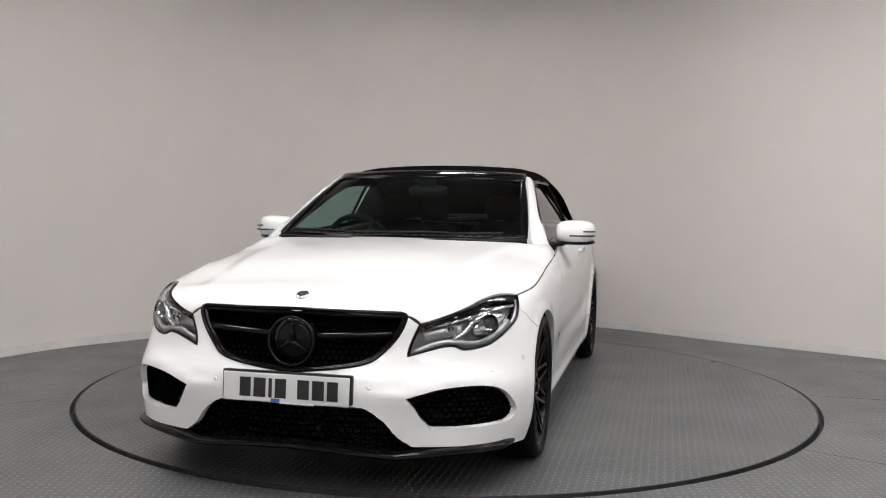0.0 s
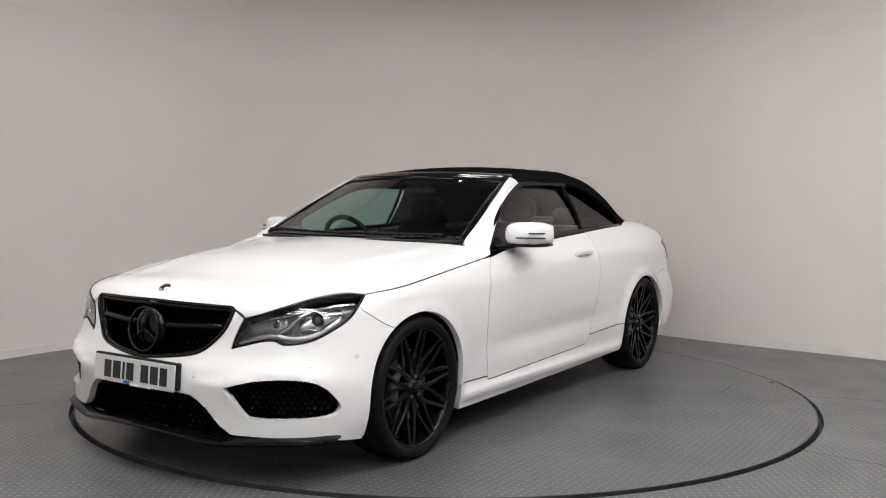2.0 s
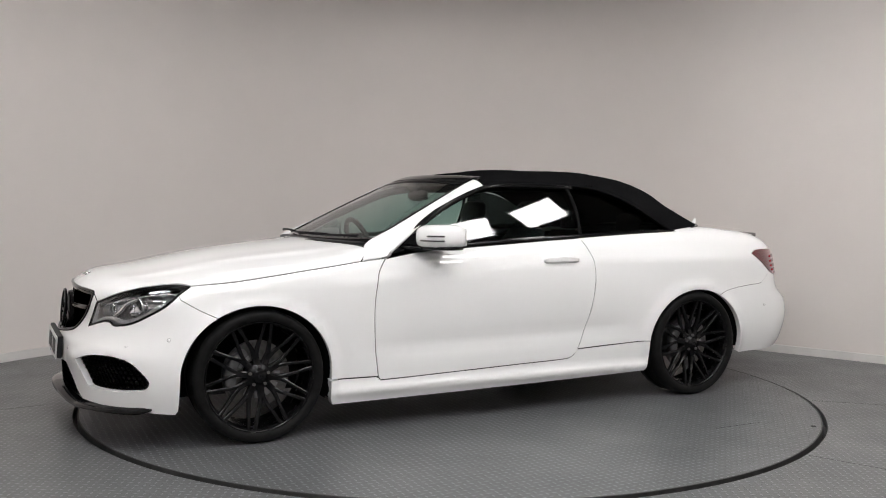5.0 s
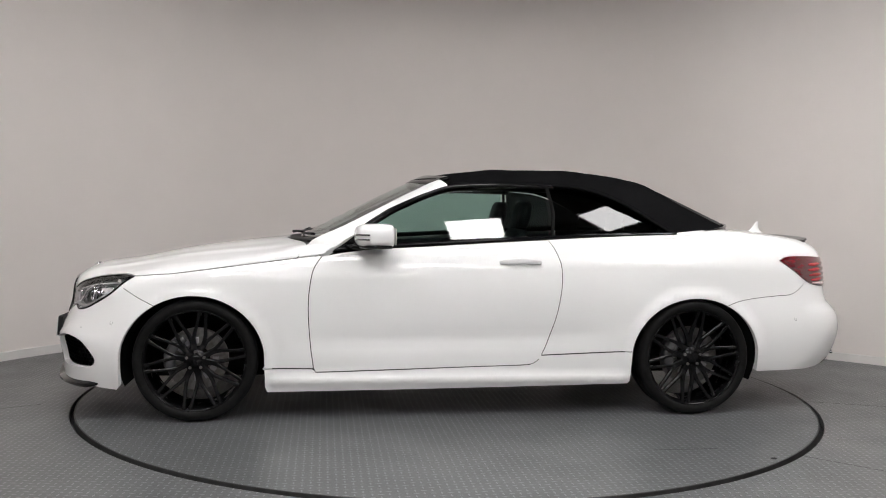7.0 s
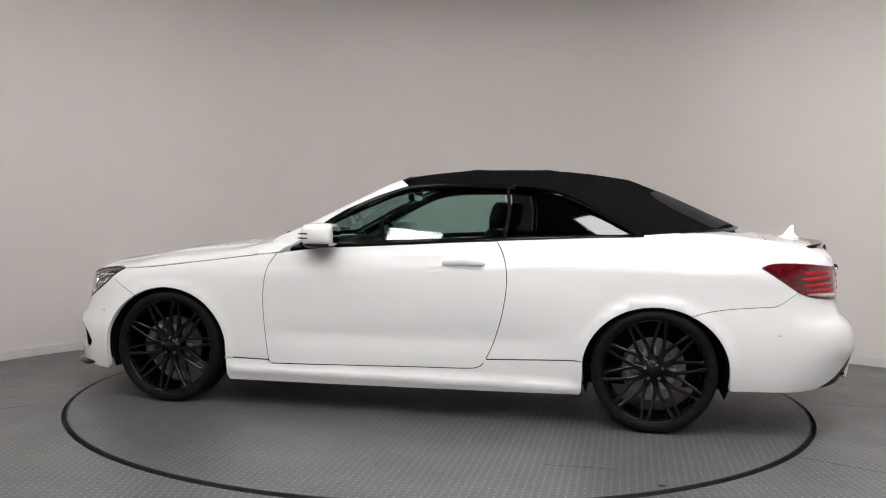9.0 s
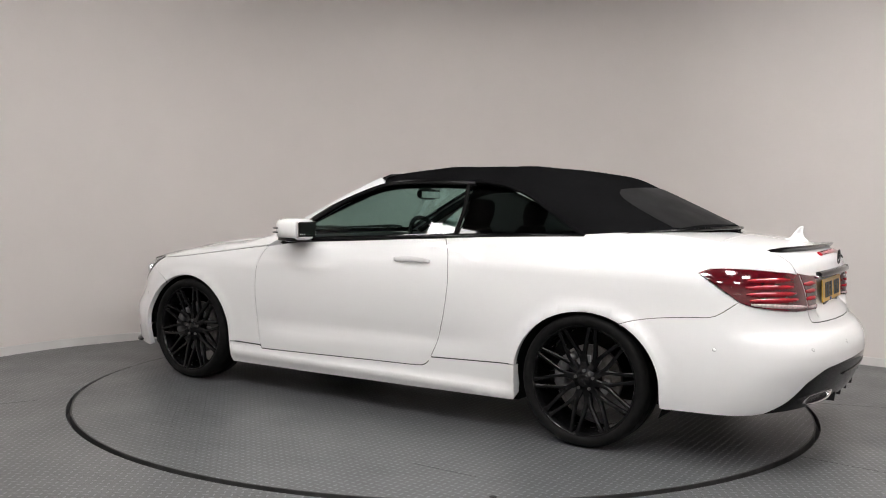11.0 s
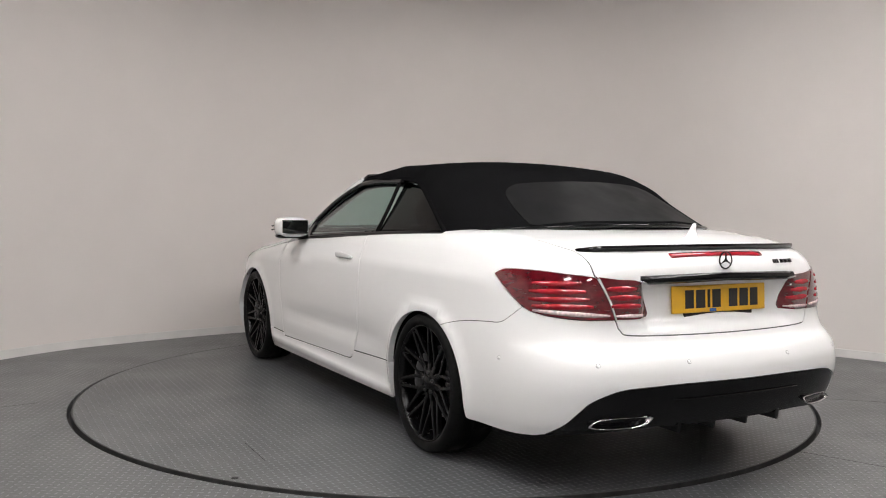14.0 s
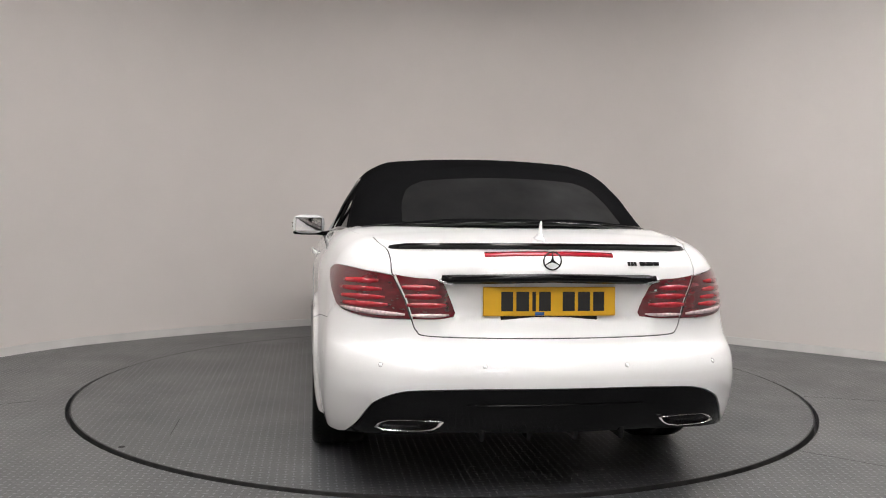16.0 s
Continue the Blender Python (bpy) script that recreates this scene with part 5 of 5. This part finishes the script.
# ---- mirrors, handles, aerial ----
def build_mirrors():
    for s in (1, -1):
        near = 0.0 if s > 0 else 0.075
        secs = []
        for x, a, b, dy, dz in ((0.552, 0.040, 0.028, -0.025, 0.0), (0.540, 0.076, 0.048, -0.012, 0.0), (0.515, 0.095, 0.060, -0.004, 0.0), (0.47, 0.102, 0.064, 0.0, 0.0), (0.42, 0.104, 0.064, 0.002, 0.0), (0.372, 0.100, 0.061, 0.004, 0.0), (0.362, 0.094, 0.056, 0.004, 0.0)):
            secs.append(((x - 0.012, s * (0.922 + dy - near), 0.990 + dz), a, b, (-0.18 * s * s * 0.5, s, 0.0), (0, 0, 1)))
        shell = part("door_mirror", blob(secs, 28, 3.4), "paint", car, "white door mirror with black base")
        lower = []
        for x, a, b, dy in ((0.535, 0.060, 0.008, -0.016), (0.50, 0.095, 0.013, -0.004), (0.43, 0.105, 0.015, 0.002), (0.375, 0.100, 0.013, 0.004)):
            lower.append(((x - 0.012, s * (0.922 + dy - near), 0.934), a, b, (-0.09, s, 0.0), (0, 0, 1)))
        part("mirror_base", blob(lower, 20, 3.0), "gloss_black", shell)
        part("mirror_arm", blob([((0.50, s * 0.87, 0.930), 0.045, 0.014, (1, 0, 0), (0, 0, 1)), ((0.53, s * 0.82, 0.924), 0.040, 0.016, (1, 0, 0), (0, 0, 1)), ((0.56, s * 0.775, 0.925), 0.045, 0.024, (1, 0, 0), (0, 0, 1))], 12), "gloss_black", shell)
        bm = box(bmesh.new(), -0.004, 0.004, -0.088, 0.088, -0.045, 0.045, 0.0035)
        bmesh.ops.transform(bm, matrix=pose(0.340, s * (0.926 - near), 0.990, 0, 0, 5 * s), verts=bm.verts)
        part("mirror_glass", bm, "mirror_glass", shell, smooth=False)
        # lamp slits wrapping the nose of the shell
        for dz, l0, l1 in ((0.012, 0.35, 1.0), (-0.012, 0.15, 1.0)):
            pts = []
            for k in range(12):
                q = l0 + (l1 - l0) * k / 11
                w = -0.35 + 1.75 * q
                pts.append((0.425 + 0.114 * max(0.0, math.cos(w)) ** 0.55, s * (0.925 - near + 0.1075 * math.copysign(abs(math.sin(w)) ** 0.6, math.sin(w))), 0.984 + dz))
            part("indicator", tube(pts, 0.0048, 6), "indicator", shell, "dark indicator slit")


def build_handles():
    for s in (1, -1):
        p, n = settle(AROUND, straight([(-0.36 + 0.115 * k, 0.87 * s, 0.846 + (0.003 if k == 0 else 0)) for k in (-1, -0.8, -0.5, 0, 0.5, 0.8, 1)]))
        secs = []
        for k, (a, b) in enumerate(zip(p, n)):
            out = (0.004, 0.016, 0.024, 0.027, 0.024, 0.016, 0.004)[k]
            hi = (0.008, 0.012, 0.0145, 0.0150, 0.0145, 0.012, 0.008)[k]
            secs.append((tuple(a + b * out * 0.75), 0.010, hi, tuple(b), (0, 0, 1)))
        part("door_handle", blob(secs, 16, 4.5), "paint", doors[0] if s > 0 else doors[1], "white pull handle")
    bm = blob([((-2.135, 0, 1.000), 0.065, 0.020, (1, 0, 0), (0, 1, 0)), ((-2.135, 0, 1.012), 0.060, 0.016, (1, 0, 0), (0, 1, 0)), ((-2.145, 0, 1.022), 0.034, 0.008, (1, 0, 0), (0, 1, 0)), ((-2.150, 0, 1.050), 0.020, 0.005, (1, 0, 0), (0, 1, 0)), ((-2.160, 0, 1.074), 0.012, 0.0035, (1, 0, 0), (0, 1, 0)), ((-2.163, 0, 1.080), 0.007, 0.002, (1, 0, 0), (0, 1, 0))], 16, 2.2)
    part("roof_aerial", bm, "paint", car, "small white shark-fin aerial on the boot lid")


build_mirrors()
build_handles()


# ---- tail ----
def build_tail():
    TAIL_SPLIT = straight([(-2.270, 0.600, 0.876), (-2.295, 0.555, 0.78), (-2.302, 0.531, 0.709)])
    outer = loop(TAIL_TOP, TAIL_SPLIT, TAIL_LOW[::-1], straight([(-1.97, 0.815, 0.81)]))
    inner = loop(straight([(-2.272, 0.592, 0.876)]), bowed([(-2.30, 0.51, 0.866), (-2.320, 0.426, 0.857), (-2.327, 0.40, 0.80), (-2.333, 0.372, 0.730)], 4), bowed([(-2.333, 0.380, 0.712), (-2.32, 0.45, 0.708), (-2.304, 0.525, 0.708)], 4), straight([(-2.297, 0.548, 0.78)]))
    for s in (1, -1):
        side = lambda o: o if s > 0 else mirror(o)
        f = lambda pts: straight([(a, b * s, c) for a, b, c in pts])
        lamp = skin_object("tail_light", skin(BACK, side(outer), step=0.022, gap=0.002, rim=0.03, lift=0.004), "red", car, "dark red wraparound tail light")
        lid_lamp = skin_object("tail_light", skin(BACK, side(inner), step=0.022, gap=0.002, rim=0.03, lift=0.004), "red", car, "dark red tail light on the boot lid")
        for z, x0, y0, y1 in ((0.842, 0, 0.765, 0.606), (0.812, 0, 0.775, 0.592), (0.782, 0, 0.775, 0.580), (0.755, 0, 0.765, 0.568)):
            pts = [(-2.0 - 0.3 * (1 - abs(y) / 0.8), y, z + 0.006 * k / 11) for k, y in enumerate(span(y0, y1, 12))]
            pts = [(-1.0 + math.cos(math.pi - math.atan2(y, 1.30 - 0.28 * y * y)) * 1.3, y, z) for _, y, z in pts]
            part("light_bar", band(BACK, f(pts), 0.021, 0.0062, 0.004, True), "red_bright", lamp, "bright red light bar")
        for z, y0, y1 in ((0.828, 0.575, 0.440), (0.795, 0.560, 0.420), (0.762, 0.552, 0.405)):
            pts = [(-2.31, y, z) for y in span(y0, y1, 8)]
            part("light_bar", band(BACK, f(pts), 0.022, 0.0062, 0.004, True), "red_bright", lid_lamp, "bright red light bar")
        part("reversing_strip", band(BACK, f([(-2.1 - 0.2 * k / 9, 0.775 - 0.22 * k / 9, 0.738 - 0.012 * k / 9) for k in range(10)]), 0.018, 0.0066, 0.004, True), "red_clear", lamp, "pale clear strip")
        part("reversing_strip", band(BACK, f([(-2.31, 0.535 - 0.14 * k / 7, 0.724) for k in range(8)]), 0.014, 0.0066, 0.004, True), "red_clear", lid_lamp, "pale clear strip")
        for p0 in ((-1.968, 0.846, 0.535), (-2.336, 0.640, 0.548), (-2.43, 0.27, 0.55)):
            sensor("parking_sensor", (p0[0], p0[1] * s, p0[2]), BACK)
        # exhaust trim
        bm = bmesh.new()
        rings = []
        for d, k in ((0.0, 1.0), (0.008, 1.03), (0.009, 0.97), (-0.002, 0.90), (-0.08, 0.84)):
            ring = []
            for y, z in ((0.665, 0.306), (0.648, 0.327), (0.618, 0.341), (0.55, 0.346), (0.43, 0.349), (0.418, 0.344), (0.432, 0.322), (0.455, 0.306), (0.50, 0.296), (0.59, 0.292), (0.64, 0.296)):
                cy, cz = 0.545, 0.32
                yy, zz = cy + (y - cy) * k, cz + (z - cz) * k * 0.78
                x = -2.395 + 0.34 * (yy - 0.42) ** 1.0 * 0.9 - d if yy > 0.42 else -2.395 - d
                ring.append(bm.verts.new((x, yy * s, zz)))
            rings.append(ring)
        for q, r in zip(rings, rings[1:]):
            for k in range(11):
                bm.faces.new((q[k], q[(k + 1) % 11], r[(k + 1) % 11], r[k]))
        bmesh.ops.recalc_face_normals(bm, faces=bm.faces)
        tip = part("exhaust_tip", bm, "chrome", car, "chrome exhaust trim")
        bm = bmesh.new()
        vs = [bm.verts.new((-2.25 + 0.30 * (y - 0.42), y * s, 0.32 + 0.78 * (z - 0.32))) for y, z in ((0.665, 0.306), (0.618, 0.343), (0.43, 0.350), (0.418, 0.344), (0.455, 0.304), (0.59, 0.290))]
        bm.faces.new(vs)
        part("exhaust_opening", bm, "void", tip, smooth=False)
    # diffuser
    low = bowed([(-2.195, 0.775, 0.255), (-2.29, 0.69, 0.268), (-2.36, 0.58, 0.276), (-2.40, 0.40, 0.288), (-2.41, 0.2, 0.288), (-2.415, 0.0, 0.288)], 5)
    half = loop(SMILE[::-1], low)
    diff = one("diffuser", BACK, both(half), "gloss_black", car, step=0.03, gap=0.003, rim=0.05, lift=-0.003, label="gloss black rear diffuser")
    bm = sheet(lambda u, v: Vector((-2.40 + 0.16 * abs(u) ** 3 + v * 0.40, 0.40 * u, 0.292 - 0.03 * v)), span(-1, 1, 17), span(0, 1, 5), 0.02)
    part("diffuser_floor", bm, "plastic", diff)
    for y in (-0.27, -0.09, 0.09, 0.27):
        bm = blob([((-2.395, y, 0.305), 0.009, 0.010, (0, 1, 0), (0, 0, 1)), ((-2.39, y, 0.290), 0.009, 0.030, (0, 1, 0), (0, 0, 1)), ((-2.25, y, 0.285), 0.009, 0.026, (0, 1, 0), (0, 0, 1)), ((-2.10, y, 0.25), 0.008, 0.02, (0, 1, 0), (0, 0, 1))], 12, 4)
        part("diffuser_fin", bm, "plastic", diff)
    part("diffuser_crease", band(BACK, straight([(-2.44, 0.34 * (1 - k / 8), 0.405 - 0.0 * k) for k in range(17)]), 0.010, 0.002, 0.006, True), "gloss_black", diff)
    # boot: spoiler, high brake light, handle strip, emblem, script
    lip = bowed([(-2.150, 0.605, 0.984), (-2.20, 0.54, 0.988), (-2.245, 0.40, 0.992), (-2.272, 0.2, 0.994), (-2.282, 0.0, 0.995)], 5)
    full = np.concatenate([lip, mirror(lip)[1:]])
    p, n = settle(BOOT, full)
    bm = bmesh.new()
    rows = []
    for i, a in enumerate(p):
        e = min(1.0, min(i, len(p) - 1 - i) / 5.0)
        back = np.array([-1, 0.45 * a[1], 0])
        back /= np.linalg.norm(back)
        prof = [(-0.045 * e, 0.001), (-0.01, 0.004 + 0.012 * e), (0.022 * e, 0.006 + 0.013 * e), (0.026 * e, 0.003 + 0.008 * e), (0.012, -0.006)]
        rows.append([bm.verts.new(a + back * d + np.array([0, 0, h])) for d, h in prof])
    for q, r in zip(rows, rows[1:]):
        for k in range(5):
            bm.faces.new((q[k], q[(k + 1) % 5], r[(k + 1) % 5], r[k]))
    bm.faces.new(rows[0])
    bm.faces.new(rows[-1][::-1])
    bmesh.ops.recalc_face_normals(bm, faces=bm.faces)
    part("boot_spoiler", bm, "gloss_black", car, "slim gloss black lip spoiler").data.set_sharp_from_angle(angle=radians(40))
    part("high_brake_light", band(BOOT, straight([(-2.32, 0.252 * (1 - k / 8), 0.972) for k in range(17)]), 0.024, 0.004, 0.008), "red_bright", car, "slim red high-level brake light")
    part("handle_strip", band(BACK, straight([(-2.35, 0.432 * (1 - k / 10), 0.862 + 0.008 * (1 - abs(1 - k / 10))) for k in range(21)]), 0.030, 0.014, 0.02), "gloss_black", car, "gloss black boot handle strip")
    for s in (1, -1):
        part("strip_end", band(BACK, straight([(-2.34, s * (0.440 - 0.06 * k / 5), 0.8555 + 0.003 * k / 5) for k in range(6)]), 0.016, 0.016, 0.02, True), "chrome", car)
    cx, cz = -2.340, 0.934
    emblem = part("rear_emblem", tube([(cx - 0.004, 0.034 * math.cos(w), cz + 0.034 * math.sin(w)) for w in (2 * math.pi * k / 40 for k in range(40))], 0.0032, 6, True), "gloss_black", car, "gloss black round emblem")
    for k in range(3):
        w = math.pi / 2 + 2 * math.pi * k / 3
        part("ray", tube([(cx - 0.004, 0.033 * math.cos(w) * t, cz + 0.033 * math.sin(w) * t) for t in (0, 0.4, 1)], [0.006, 0.0035, 0.0015], 6), "gloss_black", emblem)
    y = -0.315
    for k, w in enumerate((0.010, 0.010, 0.010, None, 0.026, 0.030, 0.026)):
        if w is None:
            y -= 0.012
            continue
        line = straight([(-2.34, y - w * t, 0.921) for t in (0, 0.5, 1)])
        part("script_bar", band(BACK, line, 0.017, 0.003, 0.004), "gloss_black", car)
        y -= w + 0.004
    rear, m = plate("rear_plate", -2.318, 0.777, -3, "plate_yellow", True)
    bm = box(bmesh.new(), -0.025, -0.0062, -0.19, 0.19, -0.072, 0.05, 0.004)
    bmesh.ops.transform(bm, matrix=m, verts=bm.verts)
    holder = part("plate_holder", bm, "plastic", rear, smooth=False)
    bm = box(bmesh.new(), -0.006, -0.0045, -0.08, 0.09, -0.0675, -0.0615)
    bmesh.ops.transform(bm, matrix=m, verts=bm.verts)
    part("text_bar", bm, "paper", holder, smooth=False)


build_tail()


# ---- inside ----
def build_interior():
    bm = box(bmesh.new(), -1.5, 0.85, -0.72, 0.72, 0.27, 0.32)
    part("cabin_floor", bm, "leather", car, smooth=False)
    for s in (1, -1):
        bm = blob([((0.75, s * 0.735, 0.62), 0.03, 0.27, (0, 1, 0), (0, 0, 1)), ((0.0, s * 0.745, 0.62), 0.035, 0.30, (0, 1, 0), (0, 0, 1)), ((-1.45, s * 0.68, 0.66), 0.03, 0.31, (0, 1, 0), (0, 0, 1))], 12, 5)
        part("door_lining", bm, "leather", car)
    bm = blob([((0.46, 0, 0.84), 0.70, 0.06, (0, 1, 0), (0, 0, 1)), ((0.52, 0, 0.87), 0.72, 0.075, (0, 1, 0), (0, 0, 1)), ((0.66, 0, 0.88), 0.70, 0.07, (0, 1, 0), (0, 0, 1)), ((0.84, 0, 0.885), 0.62, 0.05, (0, 1, 0), (0, 0, 1))], 20, 3.5)
    part("dashboard", bm, "leather", car)
    bm = box(bmesh.new(), 0.5, 0.9, -0.70, 0.70, 0.3, 0.83)
    part("bulkhead", bm, "void", car, smooth=False)
    # steering wheel on the right-hand side
    c, tilt = Vector((0.36, -0.36, 0.885)), radians(22)
    ring = [c + Vector((math.sin(tilt) * 0.185 * math.sin(w), 0.185 * math.cos(w), math.cos(tilt) * 0.185 * math.sin(w))) for w in (2 * math.pi * k / 40 for k in range(40))]
    wheel = part("steering_wheel", tube(ring, 0.016, 8, True), "leather", car, "black leather steering wheel")
    part("wheel_boss", blob([((0.35, -0.36, 0.88), 0.07, 0.05, (0, 1, 0), (0.37, 0, 0.93)), ((0.40, -0.36, 0.865), 0.05, 0.04, (0, 1, 0), (0.37, 0, 0.93)), ((0.52, -0.36, 0.83), 0.04, 0.04, (0, 1, 0), (0.37, 0, 0.93))], 16), "leather", wheel)
    for w in (0.0, math.pi, -math.pi / 2):
        end = c + Vector((math.sin(tilt) * 0.18 * math.sin(w), 0.18 * math.cos(w), math.cos(tilt) * 0.18 * math.sin(w)))
        part("spoke", tube([c, end], [0.02, 0.012], 6), "leather", wheel)
    for y in (0.36, -0.36):
        seat = part("front_seat", blob([((-0.10, y, 0.36), 0.25, 0.05, (0, 1, 0), (1, 0, 0)), ((-0.06, y, 0.50), 0.26, 0.27, (0, 1, 0), (1, 0, 0)), ((-0.08, y, 0.56), 0.24, 0.25, (0, 1, 0), (1, 0, 0))], 18, 3.2), "leather", car, "black leather front seat")
        part("backrest", blob([((-0.30, y, 0.50), 0.24, 0.07, (0, 1, 0), (0.97, 0, 0.2)), ((-0.36, y, 0.72), 0.25, 0.07, (0, 1, 0), (0.97, 0, 0.2)), ((-0.43, y, 0.95), 0.22, 0.055, (0, 1, 0), (0.97, 0, 0.2)), ((-0.455, y, 1.02), 0.15, 0.04, (0, 1, 0), (0.97, 0, 0.2))], 18, 3.0), "leather", seat)
        part("headrest", blob([((-0.46, y, 1.03), 0.10, 0.04, (0, 1, 0), (1, 0, 0)), ((-0.47, y, 1.09), 0.13, 0.05, (0, 1, 0), (1, 0, 0)), ((-0.485, y, 1.16), 0.12, 0.045, (0, 1, 0), (1, 0, 0)), ((-0.49, y, 1.185), 0.08, 0.03, (0, 1, 0), (1, 0, 0))], 16, 3.0), "leather", seat)
        rear = part("rear_seat", blob([((-0.85, y * 0.9, 0.40), 0.26, 0.22, (0, 1, 0), (1, 0, 0)), ((-0.90, y * 0.9, 0.56), 0.27, 0.24, (0, 1, 0), (1, 0, 0))], 16, 3.4), "leather", car, "black leather rear seat")
        part("backrest", blob([((-1.12, y * 0.9, 0.5), 0.27, 0.07, (0, 1, 0), (1, 0, 0.2)), ((-1.22, y * 0.9, 0.85), 0.26, 0.07, (0, 1, 0), (1, 0, 0.2)), ((-1.26, y * 0.9, 0.98), 0.20, 0.05, (0, 1, 0), (1, 0, 0.2))], 16, 3.4), "leather", rear)
        part("headrest", blob([((-1.27, y * 0.9, 1.0), 0.10, 0.04, (0, 1, 0), (1, 0, 0)), ((-1.29, y * 0.9, 1.09), 0.12, 0.045, (0, 1, 0), (1, 0, 0)), ((-1.30, y * 0.9, 1.12), 0.09, 0.03, (0, 1, 0), (1, 0, 0))], 14, 3.0), "leather", rear)
    trim = bowed([(0.66, 0.715, 0.965), (0.45, 0.665, 1.070), (0.25, 0.620, 1.165), (0.08, 0.585, 1.235), (-0.10, 0.570, 1.262), (-0.35, 0.570, 1.268), (-0.58, 0.575, 1.262)], 4)
    part_pair("pillar_trim", tube([tuple(p) for p in trim], 0.026, 8), "leather", car)
    bm = box(bmesh.new(), -1.72, -1.28, -0.66, 0.66, 0.85, 0.97)
    part("rear_shelf", bm, "leather", car, smooth=False)
    bm = blob([((0.105, 0.0, 1.215), 0.11, 0.030, (0, 1, 0), (0, 0, 1)), ((0.125, 0.0, 1.215), 0.125, 0.036, (0, 1, 0), (0, 0, 1)), ((0.145, 0.0, 1.215), 0.10, 0.026, (0, 1, 0), (0, 0, 1))], 20, 3)
    mirror_in = part("rear_view_mirror", bm, "plastic", car, "black interior mirror")
    part("mirror_stem", blob([((0.14, 0.0, 1.225), 0.025, 0.02, (0, 1, 0), (0, 0, 1)), ((0.165, 0.0, 1.258), 0.06, 0.025, (0, 1, 0), (0.8, 0, 0.6)), ((0.145, 0.0, 1.272), 0.09, 0.025, (0, 1, 0), (0.8, 0, 0.6))], 12), "plastic", mirror_in)
    bm = box(bmesh.new(), -0.003, 0.0, -0.105, 0.105, -0.026, 0.026, 0.002)
    bmesh.ops.transform(bm, matrix=pose(0.1045, 0, 1.215), verts=bm.verts)
    part("mirror_glass", bm, "mirror_glass", mirror_in, smooth=False)


build_interior()


# ---- turning ----
def motions():
    walk(turntable, [(t, pose(0, 0, 0, 0, 0, -90 - turn)) for t, turn, yaw, pitch, lean in TURNS])
    walk(car, [(t, pose(0, 0, 0, 0, 0, -90 - turn) @ pose(0.073, -0.078, 0)) for t, turn, yaw, pitch, lean in TURNS])


motions()
